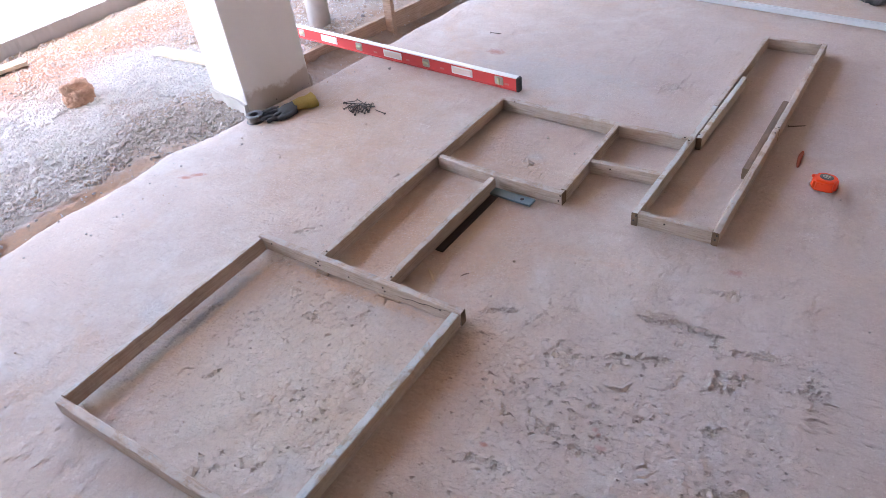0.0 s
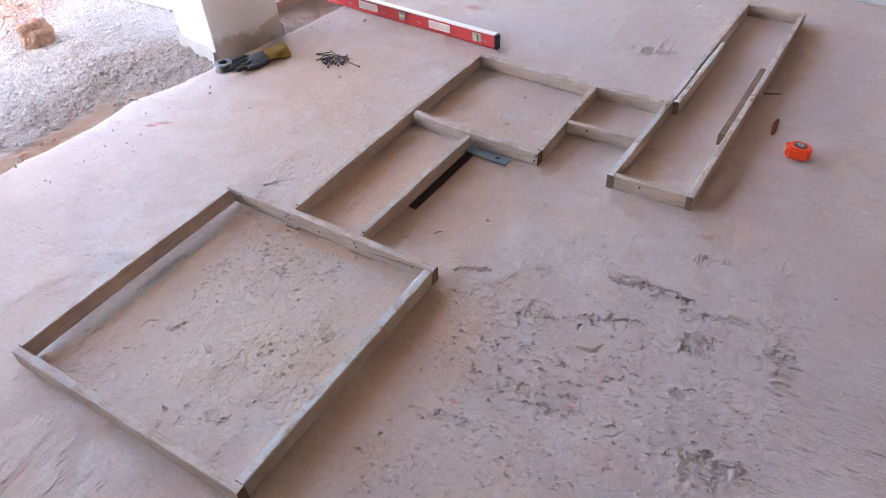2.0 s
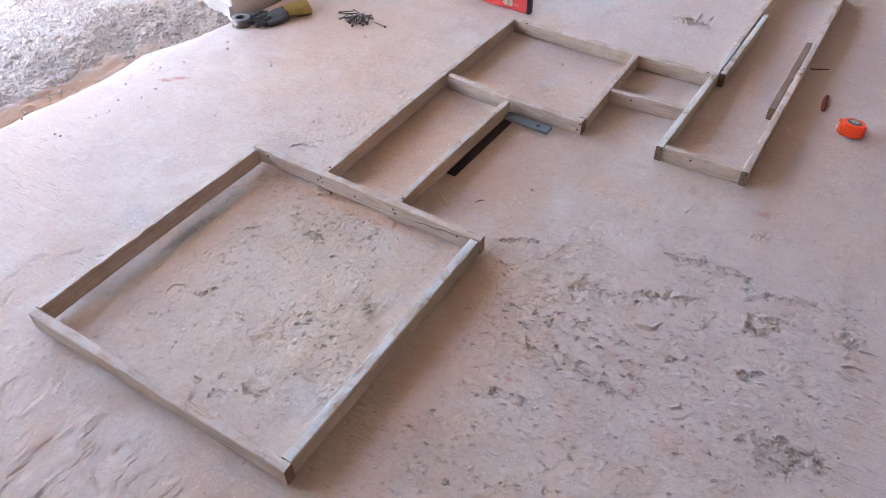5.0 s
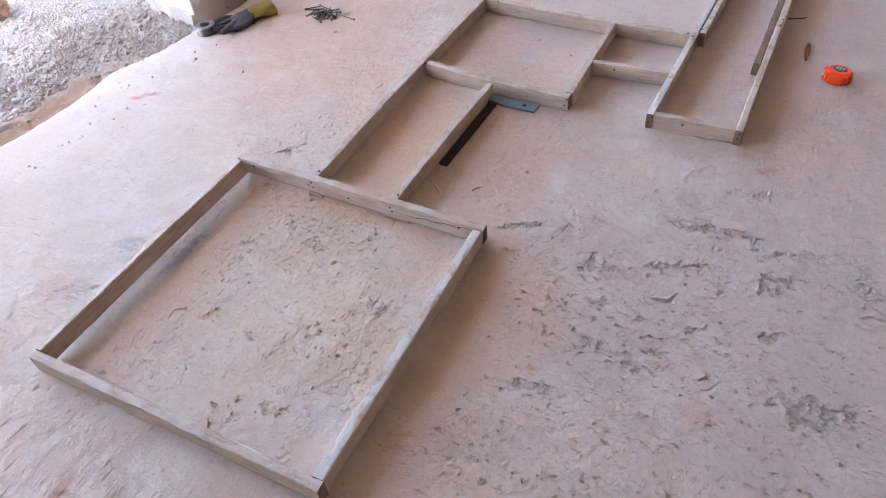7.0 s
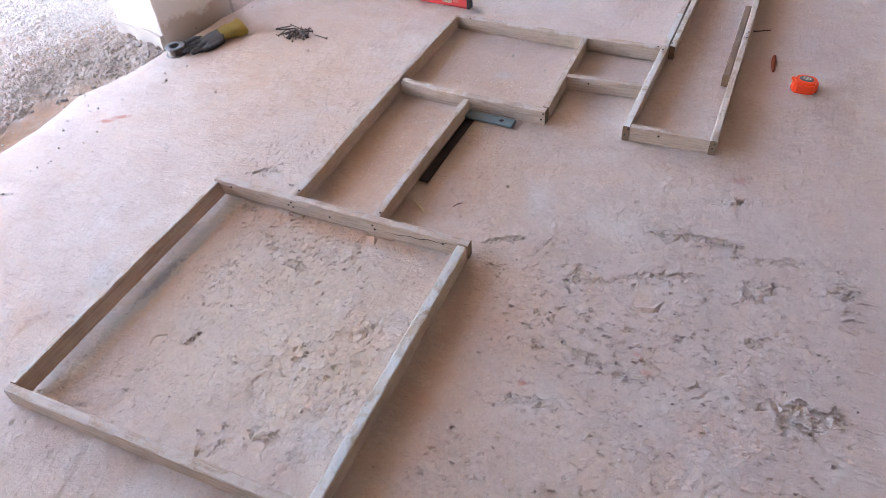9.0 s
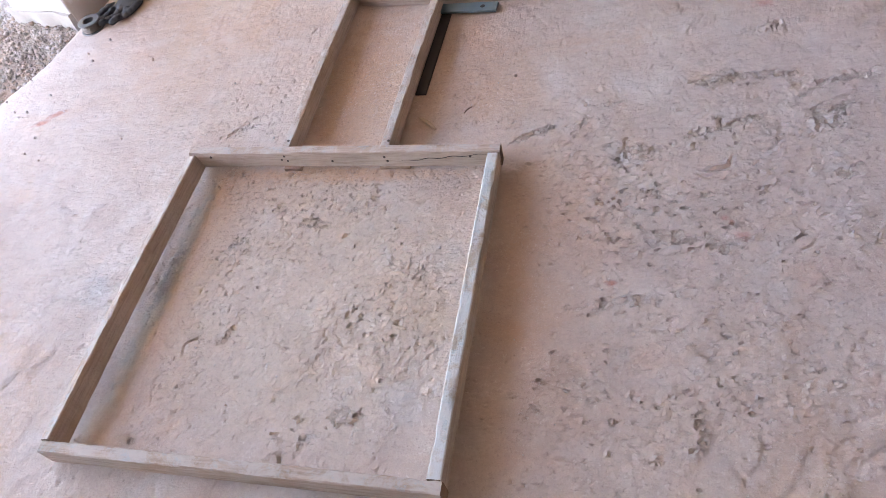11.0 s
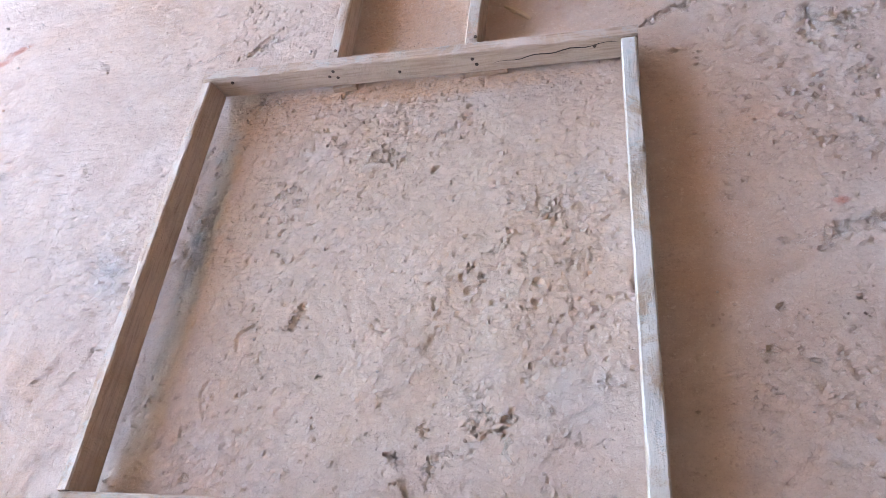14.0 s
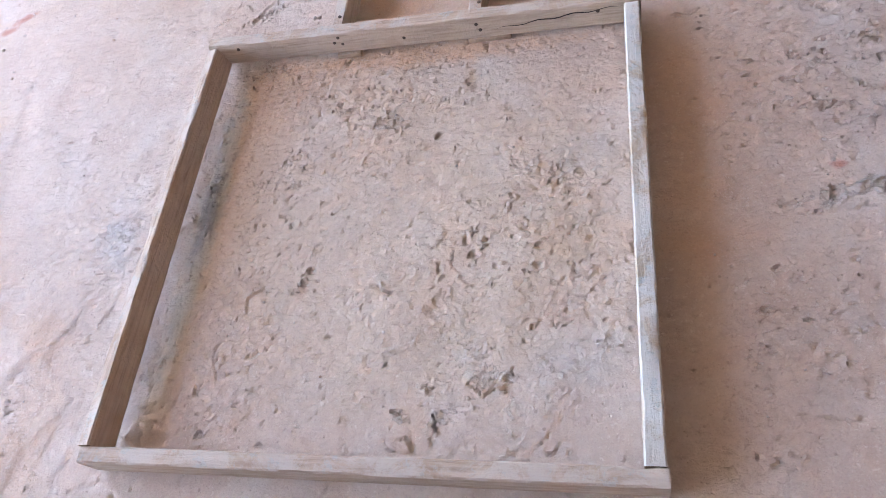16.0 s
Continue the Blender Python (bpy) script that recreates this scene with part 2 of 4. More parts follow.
def stone_material():
    m = Mat("gravel_stone", 0.92, spec=0.25)
    g = m.t.nodes.new("ShaderNodeNewGeometry")
    c = m.ramp(g.outputs["Random Per Island"], [(0.0, (0.37, 0.335, 0.32)), (0.3, (0.47, 0.435, 0.415)), (0.7, (0.54, 0.505, 0.485)), (0.86, (0.45, 0.345, 0.285)), (1.0, (0.41, 0.265, 0.195))])
    c = m.mix(m.math('MULTIPLY', m.spot(-1.55, 0.45, 0.66, 0.95, 0.4, 0, 0.7, 8), 0.85), c, (0.70, 0.655, 0.63))
    c = m.mix(m.math('MULTIPLY', m.spot(-2.15, 1.5, 0.40, 1.3, 0.6), 0.6), c, (0.52, 0.36, 0.28))
    c = m.mix(m.math('MULTIPLY', m.spot(-1.55, 1.55, 0.5, 0.33, 0.5), 0.75), c, (0.62, 0.595, 0.575))
    c = m.mix(m.math('MULTIPLY', m.spot(-1.0, 1.18, 0.24, 0.34, 0.5), 0.7), c, (0.35, 0.285, 0.245))
    m.color(m.mix(m.math('MULTIPLY', m.noise(90, 5, 0.7), 0.35), c, (0.60, 0.57, 0.55))).bump((m.noise(160, 5, 0.7), 0.5, 0.0018))
    return m.m


def timber_material(name, base, dark, smear, amount, gap=0.5):
    """Rough sawn timber, grain along local x, with dried cement on it."""
    m = Mat(name, 0.85, spec=0.25).seed()
    grain = m.noise(9, 7, 0.65, m.coords((1.6, 22, 22)), 0.5)
    c = m.ramp(grain, [(0.28, dark), (0.5, base), (0.75, tuple(v * 1.22 for v in base))])
    blot = m.noise(7, 5, 0.65)
    c = m.mix(m.math('MULTIPLY', m.mask(blot, 0.50, 0.68), 0.5), c, (0.38, 0.265, 0.19))
    tone = m.math('MULTIPLY', m.rnd, 0.3)
    c = m.mix(tone, c, (0.33, 0.27, 0.22))
    g = m.t.nodes.new("ShaderNodeNewGeometry")
    s = m.t.nodes.new("ShaderNodeSeparateXYZ")
    m.link(g.outputs["Normal"], s.inputs[0])
    upper = m.mask(s.outputs[2], 0.3, 0.9)
    sm = m.mask(m.noise(16, 7, 0.72, warp=0.5), gap - 0.1, gap + 0.08)
    cover = m.math('MULTIPLY', sm, m.math('ADD', m.math('MULTIPLY', upper, amount), 0.18))
    c = m.mix(cover, c, smear)
    spots = m.math('MULTIPLY', m.math('MULTIPLY', m.mask(m.noise(48, 5, 0.7), 0.57, 0.63), upper), 0.6 * amount)
    c = m.mix(spots, c, (0.40, 0.47, 0.50))
    m.color(c).bump((grain, 0.5, 0.003), (m.noise(120, 6, 0.75), 0.5, 0.0025), (sm, 0.5, 0.002))
    return m.m


def plain(name, c, rough=0.6, metal=0.0, var=0.25, scale=40, bump=0.2, depth=0.001):
    m = Mat(name, rough, metal).seed()
    n = m.noise(scale, 6, 0.65)
    m.color(m.mix(m.math('MULTIPLY', n, var * 2), c, tuple(v * 0.55 for v in c)))
    m.rough(m.mask(m.noise(scale * 0.5, 4), -0.2, 1.0 / max(rough, 0.05) - 0.3)) if metal > 0.5 else None
    return m.bump((n, bump, depth)).m


def plaster_material():
    m = Mat("whitewashed_plaster", 0.88, spec=0.25).world()
    n, st = m.noise(5, 6, 0.6), m.noise(3, 6, 0.7, m.coords((1, 1, 0.35)), 0.6)
    c = m.ramp(n, [(0.3, (0.85, 0.87, 0.90)), (0.7, (0.89, 0.91, 0.94))])
    c = m.mix(m.math('MULTIPLY', m.mask(st, 0.55, 0.75), 0.18), c, (0.55, 0.53, 0.51))
    z = m.t.nodes.new("ShaderNodeSeparateXYZ")
    m.link(m.co, z.inputs[0])
    edge = m.math('ADD', z.outputs[2], m.math('MULTIPLY', m.math('SUBTRACT', m.noise(9, 5, 0.65), 0.5), 0.14))
    wet = m.math('SUBTRACT', 1.0, m.mask(edge, 0.04, 0.07))
    c = m.mix(m.math('MULTIPLY', wet, 0.65), c, (0.44, 0.37, 0.32))
    m.color(c).bump((m.noise(35, 6, 0.65), 0.35, 0.004), (m.noise(180, 4, 0.6), 0.25, 0.001))
    return m.m


FLOOR, GROUND, STONE, PLASTER = floor_material(), ground_material(), stone_material(), plaster_material()
TIMBER = timber_material("weathered_timber", (0.48, 0.382, 0.315), (0.29, 0.213, 0.17), (0.54, 0.495, 0.465), 0.65)
TIMBER_PAINT = timber_material("timber_with_dried_cement", (0.46, 0.385, 0.305), (0.29, 0.23, 0.18), (0.55, 0.555, 0.555), 0.9, 0.46)
TIMBER_BROWN = timber_material("brown_timber", (0.17, 0.105, 0.08), (0.08, 0.05, 0.04), (0.36, 0.30, 0.27), 0.08, 0.62)
TIMBER_FORM = timber_material("form_plank_timber", (0.46, 0.32, 0.235), (0.28, 0.18, 0.125), (0.52, 0.46, 0.42), 0.35, 0.55)
TIMBER_PALE = timber_material("pale_timber", (0.62, 0.52, 0.40), (0.45, 0.36, 0.26), (0.6, 0.58, 0.55), 0.3, 0.6)
RENDERED = plain("pale_lime_render", (0.55, 0.46, 0.42), 0.92, var=0.25, scale=6, bump=0.5, depth=0.006)
SOFFIT = plain("form_stained_concrete", (0.25, 0.222, 0.20), 0.92, var=0.25, scale=4, bump=0.4, depth=0.005)
END_GRAIN = plain("cut_end_grain", (0.22, 0.15, 0.10), 0.9, var=0.4, scale=90, bump=0.5, depth=0.002)
CONCRETE = plain("cast_concrete", (0.42, 0.41, 0.40), 0.9, var=0.25, scale=8, bump=0.4, depth=0.004)
NAIL = plain("dull_nail_steel", (0.085, 0.062, 0.055), 0.5, 0.4, scale=60)
STEEL = plain("blued_steel", (0.20, 0.29, 0.33), 0.5, 0.3, scale=30)
# near-black steel with shade put into its colour
STEEL_DARK = plain("shade_darkened_steel", (0.055, 0.042, 0.042), 0.5, 0.4, scale=30)
ZINC = plain("galvanised_steel", (0.66, 0.70, 0.74), 0.45, 0.25, var=0.12, scale=25, bump=0.08)
RED = plain("red_enamel", (0.66, 0.07, 0.075), 0.38, var=0.12, scale=18, bump=0.05)
CREAM = plain("white_enamel", (0.82, 0.80, 0.78), 0.4, var=0.06, scale=18, bump=0.05)
ORANGE = plain("orange_plastic", (0.90, 0.075, 0.02), 0.38, var=0.06, scale=30, bump=0.05)
BLACK = plain("black_plastic", (0.025, 0.025, 0.028), 0.45, var=0.2, bump=0.1)
LABEL = plain("grey_printed_label", (0.09, 0.09, 0.10), 0.4, var=0.15, bump=0.05)
PRINT = plain("pale_print", (0.50, 0.49, 0.45), 0.5, var=0.2, bump=0.05)
RUBBER = plain("dark_grey_rubber", (0.075, 0.078, 0.088), 0.75, var=0.35, scale=60, bump=0.6, depth=0.002)
KNIT = plain("yellow_knit", (0.56, 0.43, 0.14), 0.95, var=0.35, scale=140, bump=0.8, depth=0.003)
KNIT_PALE = plain("pale_knit", (0.55, 0.47, 0.33), 0.95, var=0.3, scale=140, bump=0.8, depth=0.003)
GLOVE_BLUE = plain("blue_grey_rubber", (0.10, 0.12, 0.145), 0.6, var=0.4, scale=50, bump=0.5, depth=0.002)
WIRE = plain("rusty_tying_wire", (0.20, 0.165, 0.15), 0.6, 0.6, var=0.35, scale=200, bump=0.7, depth=0.002)
GREY_METAL = plain("scuffed_grey_metal", (0.22, 0.22, 0.23), 0.55, 0.5, var=0.3, scale=50)
VIAL_FRAME = plain("grey_vial_frame", (0.46, 0.46, 0.40), 0.35, 0.3, var=0.1, bump=0.05)
VIAL = plain("pale_vial_acrylic", (0.62, 0.62, 0.42), 0.2, var=0.1, bump=0.03)
RUST = plain("red_brown_rust", (0.30, 0.075, 0.045), 0.9, var=0.4, scale=90, bump=0.6, depth=0.002)
CLAY = plain("fired_clay", (0.56, 0.33, 0.23), 0.95, var=0.4, scale=35, bump=0.9, depth=0.012)


# ---- mesh helpers ----
def thing(name, label, category, m=None, group="", kind=""):
    ob = new(name)
    ob.empty_display_size = 0.05
    ob.matrix_world = m or Matrix()
    return tagged(ob, label, category, group, kind)


def part(name, bm, material, parent=None, label="", m=None, smooth=True):
    me = bpy.data.meshes.new(name)
    bm.to_mesh(me)
    bm.free()
    for mt in (material if isinstance(material, (list, tuple)) else [material]):
        me.materials.append(mt)
    if smooth:
        me.polygons.foreach_set("use_smooth", [True] * len(me.polygons))
        me.set_sharp_from_angle(angle=radians(38))
    ob = new(name, me)
    ob.parent = parent
    if m is not None:
        ob.matrix_local = m
    return tagged(ob, label)


def box(sx, sy, sz, bevel=0.002, seg=2, at=(0, 0, 0)):
    bm = bmesh.new()
    bmesh.ops.create_cube(bm, size=1, matrix=Matrix.Translation(at) @ Matrix.Diagonal((sx, sy, sz, 1)))
    if bevel:
        bmesh.ops.bevel(bm, geom=list(bm.edges), offset=bevel, segments=seg, affect='EDGES')
    return bm


def lathe(profile, n=40):
    """Turn (radius, height) pairs round z."""
    bm = bmesh.new()
    rings = [[bm.verts.new((r * math.cos(a), r * math.sin(a), z)) for a in (2 * math.pi * i / n for i in range(n))] for r, z in profile]
    for a, b in zip(rings, rings[1:]):
        for i in range(n):
            bm.faces.new((a[i], a[(i + 1) % n], b[(i + 1) % n], b[i]))
    return bm


def timber(length, width, height, rough=0.0012, bow=0.0, seed=0, chip=0.0):
    """A sawn batten along x from 0 to length, top at z = height, with worn, uneven edges."""
    rnd = random.Random(seed)
    bm = bmesh.new()
    n = max(4, int(length / 0.011))
    c = 0.0022
    w, h = width / 2, height
    prof = [(-w + c, 0), (w - c, 0), (w, c), (w, h * 0.5), (w, h - c), (w - c, h), (0, h), (-w + c, h), (-w, h - c), (-w, h * 0.5), (-w, c)]
    off = Vector((seed * 3.7, seed * 1.3, seed * 0.7))
    rings = []
    for i in range(n + 1):
        x = length * i / n
        k = bow * math.sin(math.pi * i / n)
        ring = []
        for j, (y, z) in enumerate(prof):
            q = Vector((x * 30, y * 60, z * 60)) + off
            d = noise.noise_vector(q) * rough * 0.5 + noise.noise_vector(q * 3.1) * rough * 0.6
            e = noise.noise(Vector((x * 34, (j // 2) * 5.1, 0)) + off)
            edge = j in (4, 5, 7, 8)
            bite = max(0.0, e - 0.30) * (chip + 0.003) if edge else 0.0
            ring.append(bm.verts.new((x, (y + d.y + k) * (1 - bite * 2 / max(width, 0.01)), z + (d.z if z > c else 0) - bite)))
        rings.append(ring)
    m = len(prof)
    for a, b in zip(rings, rings[1:]):
        for j in range(m):
            bm.faces.new((a[j], b[j], b[(j + 1) % m], a[(j + 1) % m]))
    e0, e1 = bm.faces.new(rings[0]), bm.faces.new(rings[-1][::-1])
    e0.material_index = e1.material_index = 1
    bmesh.ops.recalc_face_normals(bm, faces=bm.faces)
    return bm


def along(a, b, z=0.0, z2=None, lean=0.0):
    """The pose whose x runs from a to b on the plan."""
    a, b = Vector((*a, z)), Vector((*b, z if z2 is None else z2))
    x = (b - a).normalized()
    y = Vector((0, 0, 1)).cross(x).normalized()
    m = Matrix((x, y, x.cross(y))).transposed().to_4x4()
    return Matrix.Translation(a) @ m @ pose(0, 0, 0, lean), (b - a).length


def blob(pieces, seg=14):
    """Ellipsoids (place, radii, turn) in one mesh, to be fused by a remesh."""
    bm = bmesh.new()
    for place, radii, turn in pieces:
        bmesh.ops.create_uvsphere(bm, u_segments=seg, v_segments=seg // 2 + 2, radius=1,
                                  matrix=pose(*place, *turn) @ Matrix.Diagonal((*radii, 1)))
    return bm


def fuse(ob, voxel, rounds=3):
    r = ob.modifiers.new("fuse", 'REMESH')
    r.mode, r.voxel_size, r.use_smooth_shade = 'VOXEL', voxel, True
    s = ob.modifiers.new("ease", 'SMOOTH')
    s.iterations, s.factor = rounds, 0.5
    return ob


# ---- floor and ground ----
def spaced(*runs):
    """Coordinates from runs (start, end, step), joined end to end."""
    out = []
    for a, b, s in runs:
        n = max(1, round((b - a) / s))
        out += [a + (b - a) * i / n for i in range(n)]
    return np.array(out + [runs[-1][1]])


def fbm(X, Y, scale, octaves, seed, gain=0.5):
    """Value noise on arrays, about -1 to 1."""
    out, amp, tot = np.zeros(X.shape), 1.0, 0.0
    for o in range(octaves):
        r = np.random.RandomState(seed * 31 + o)
        tab = r.rand(256, 256)
        u, v = X * scale + 77.7 * o, Y * scale + 31.3 * o
        iu, iv = np.floor(u).astype(int), np.floor(v).astype(int)
        fu, fv = u - iu, v - iv
        fu, fv = fu * fu * (3 - 2 * fu), fv * fv * (3 - 2 * fv)
        g = lambda a, b: tab[a % 256, b % 256]
        out += amp * 2 * ((g(iu, iv) * (1 - fu) + g(iu + 1, iv) * fu) * (1 - fv) + (g(iu, iv + 1) * (1 - fu) + g(iu + 1, iv + 1) * fu) * fv - 0.5)
        tot += amp
        amp, scale = amp * gain, scale * 2.03
    return out / tot


def sheet(name, xs, ys, Z, X, Y, material, rim=None):
    """A grid of vertices as a mesh; rim: the depth of a skirt round it."""
    nx, ny = len(xs), len(ys)
    V = np.stack([X, Y, Z], -1).reshape(-1, 3)
    i = np.arange((ny - 1) * nx).reshape(ny - 1, nx)[:, :-1].ravel()
    F = np.stack([i, i + 1, i + 1 + nx, i + nx], -1)
    if rim:
        loop = np.concatenate([np.arange(nx), np.arange(1, ny) * nx + nx - 1, (ny - 1) * nx + np.arange(nx - 2, -1, -1), np.arange(ny - 2, 0, -1) * nx])
        low = V[loop].copy()
        low[:, 2] = rim
        base = len(V)
        k = np.arange(len(loop))
        k2 = np.roll(k, -1)
        F = np.concatenate([F, np.stack([loop[k], base + k, base + k2, loop[k2]], -1)])
        V = np.concatenate([V, low])
    me = bpy.data.meshes.new(name)
    me.from_pydata(V.tolist(), [], F.tolist())
    me.materials.append(material)
    me.polygons.foreach_set("use_smooth", [True] * len(me.polygons))
    if rim:
        me.set_sharp_from_angle(angle=radians(60))
    return tagged(new(name, me), kind="structure")


def ease(v, lo, hi):
    k = np.clip((v - lo) / (hi - lo), 0, 1)
    return k * k * (3 - 2 * k)


# chipped patches in the screed: x, y, half length, half width, turn, how badly broken
BOX_CHIPS = ((0.506, 0.134, 0.028, 0.024, 20, 0.62), (0.458, 0.075, 0.034, 0.016, 30, 0.6), (0.546, 0.09, 0.010, 0.055, 5, 0.55), (0.434, 0.126, 0.02, 0.02, 0, 0.45),
             (0.402, 0.08, 0.02, 0.016, 0, 0.45), (0.178, 0.470, 0.05, 0.04, 40, 0.42), (0.327, 0.559, 0.05, 0.035, 30, 0.36), (0.091, 0.700, 0.03, 0.02, 0, 0.5),
             (0.253, 0.693, 0.02, 0.012, 0, 0.55), (0.246, 0.286, 0.010, 0.03, -25, 0.5), (0.485, 0.322, 0.03, 0.03, 0, 0.35), (0.269, 0.066, 0.02, 0.012, 0, 0.4),
             (0.125, 0.051, 0.02, 0.012, 0, 0.45), (-0.107, 0.370, 0.035, 0.05, 30, 0.5), (0.573, 0.435, 0.05, 0.03, 0, 0.3))
YARD_CHIPS = ((0.935, 0.890, 0.025, 0.010, 20, 0.7), (0.775, 0.800, 0.06, 0.012, 25, 0.5), (0.872, 0.820, 0.012, 0.03, -20, 0.6), (1.15, 0.945, 0.05, 0.014, 10, 0.7),
              (1.245, 0.955, 0.06, 0.014, -5, 0.65), (1.300, 0.930, 0.014, 0.035, 20, 0.6), (1.385, 0.930, 0.07, 0.014, 18, 0.7), (0.995, 0.738, 0.055, 0.03, -20, 0.5),
              (1.17, 0.81, 0.09, 0.010, 22, 0.55), (1.350, 0.820, 0.035, 0.035, 40, 0.7), (1.354, 0.669, 0.016, 0.014, 0, 0.6), (1.132, 0.502, 0.03, 0.022, 20, 0.6))
EDGE_CHIPS = ((1.06, 0.515, 0.05, 0.014, 5, 0.5), (0.975, 0.377, 0.08, 0.014, 14, 0.55), (1.452, 0.519, 0.06, 0.035, 0, 0.46), (1.503, 0.535, 0.025, 0.025, 0, 0.45),
              (-0.085, 0.823, 0.05, 0.012, 10, 0.55), (0.06, 0.852, 0.06, 0.018, 40, 0.50), (-0.301, 0.844, 0.016, 0.012, 0, 0.5), (-0.195, 0.729, 0.016, 0.03, 0, 0.5),
              (0.147, 1.212, 0.05, 0.05, 40, 0.4), (0.033, 1.56, 0.04, 0.07, 0, 0.42), (0.749, 2.197, 0.08, 0.05, 0, 0.45), (1.403, 1.444, 0.03, 0.03, 0, 0.5),
              (1.522, 0.889, 0.03, 0.05, 20, 0.45), (0.52, 1.50, 0.06, 0.05, 0, 0.35), (1.27, 1.12, 0.12, 0.02, 15, 0.42))


def floor_slab():
    xs = spaced((-0.8, -0.25, 0.009), (-0.25, -0.02, 0.005), (-0.02, 0.72, 0.0022), (0.72, 1.56, 0.0033), (1.56, 2.2, 0.012), (2.2, 5.0, 0.14))
    ys = spaced((-5.0, -0.6, 0.2), (-0.6, -0.1, 0.012), (-0.1, 0.02, 0.004), (0.02, 0.72, 0.0022), (0.72, 1.05, 0.0030), (1.05, 1.6, 0.006), (1.6, 3.4, 0.014), (3.4, 9.0, 0.3))
    X, Y = np.meshgrid(xs, ys)
    Z = 0.0035 * fbm(X, Y, 2.1, 3, 1) + 0.0016 * fbm(X, Y, 11, 3, 2) + 0.0011 * fbm(X, Y, 34, 3, 3)
    Z -= 0.007 * np.exp(-((X - 0.03) / 0.035) ** 2) / (1 + np.exp(-np.clip((Y - 0.08) / 0.03, -60, 60))) / (1 + np.exp(np.clip((Y - 0.70) / 0.02, -60, 60)))
    wx, wy = X + 0.007 * fbm(X, Y, 45, 4, 5, 0.6), Y + 0.007 * fbm(X, Y, 45, 4, 6, 0.6)
    # a thin cement skin, flaked off in ragged plates
    near = ease(X, -0.8, -0.5) * ease(2.2 - X, 0, 0.4) * ease(Y, -0.6, -0.3)
    plate = ease(fbm(wx, wy, 7.5, 6, 7, 0.6), -0.012, 0.012) + 0.7 * ease(fbm(wx, wy, 17, 5, 8, 0.6), 0.10, 0.125)
    some = ease(fbm(X, Y, 4.5, 3, 9), -0.05, 0.25)
    Z += 0.0011 * plate * some * near
    # chips, where the boost below calls for them
    rag = fbm(wx, wy, 70, 4, 10, 0.66)
    boost = -0.20 + 0.10 * ease(fbm(X, Y, 5.2, 3, 11), 0.05, 0.4) + 0.115 * ease(X, 0.75, 0.95) * ease(1.1 - Y, 0, 0.3)
    for x, y, rx, ry, turn, k in BOX_CHIPS + YARD_CHIPS + EDGE_CHIPS:
        c, q = math.cos(radians(turn)), math.sin(radians(turn))
        u, v = (wx - x) * c + (wy - y) * q, (wy - y) * c - (wx - x) * q
        boost += (0.80 if x < 0.72 else 1.08) * k * np.exp(-(u / rx) ** 2 - (v / ry) ** 2)
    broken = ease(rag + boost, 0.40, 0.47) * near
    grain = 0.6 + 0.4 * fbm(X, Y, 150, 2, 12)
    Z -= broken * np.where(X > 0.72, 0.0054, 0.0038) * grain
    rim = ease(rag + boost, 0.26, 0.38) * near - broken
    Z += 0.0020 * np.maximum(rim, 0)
    tiny = ease(fbm(X, Y, 135, 3, 13, 0.6) + 0.14 * fbm(X, Y, 6, 2, 14), 0.50, 0.59) * near
    Z -= 0.0026 * tiny
    Z += 0.0006 * fbm(X, Y, 170, 2, 15) * near

    def window(x, y, r):
        a, b = np.searchsorted(xs, [x - r, x + r])
        c, d = np.searchsorted(ys, [y - r, y + r])
        return slice(c, d), slice(a, b)

    def pit(x, y, r, depth):
        w = window(x, y, r * 3)
        if Z[w].size:
            d = np.hypot(wx[w] - x, wy[w] - y) / r + 0.9 * rag[w]
            Z[w] -= depth * np.exp(-np.maximum(d, 0) ** 5)

    def stroke(x, y, turn, length, wid, depth):
        """A drag of the trowel: a bent groove with a raised lip."""
        w = window(x, y, length)
        if Z[w].size:
            c, q = math.cos(radians(turn)), math.sin(radians(turn))
            u, v = (wx[w] - x) * c + (wy[w] - y) * q, (wy[w] - y) * c - (wx[w] - x) * q
            v = v - 1.0 * u * u / length * math.sin(x * 333) + 0.6 * wid * rag[w]
            f = np.exp(-(u / (length * 0.5)) ** 6)
            Z[w] += depth * f * (0.7 * np.exp(-((v - 1.4 * wid) / (0.7 * wid)) ** 2) - np.exp(-(v / (0.8 * wid)) ** 4))

    for x, y, r in ((0.474, 0.329, 0.004), (0.485, 0.306, 0.006), (0.501, 0.328, 0.005), (0.486, 0.339, 0.004), (0.575, 0.312, 0.005), (0.575, 0.285, 0.006), (0.519, 0.289, 0.004),
                    (0.522, 0.264, 0.003), (0.246, 0.290, 0.006), (0.553, 0.345, 0.004), (0.585, 0.417, 0.004), (0.418, 0.518, 0.005), (0.612, 0.221, 0.003), (0.375, 0.249, 0.004),
                    (0.129, 0.472, 0.004), (0.181, 0.495, 0.004), (0.197, 0.441, 0.004), (0.692, 0.293, 0.004), (-0.225, 0.570, 0.004), (0.029, -0.033, 0.004), (-0.367, 1.183, 0.006)):
        pit(x, y, r, r * 0.8)
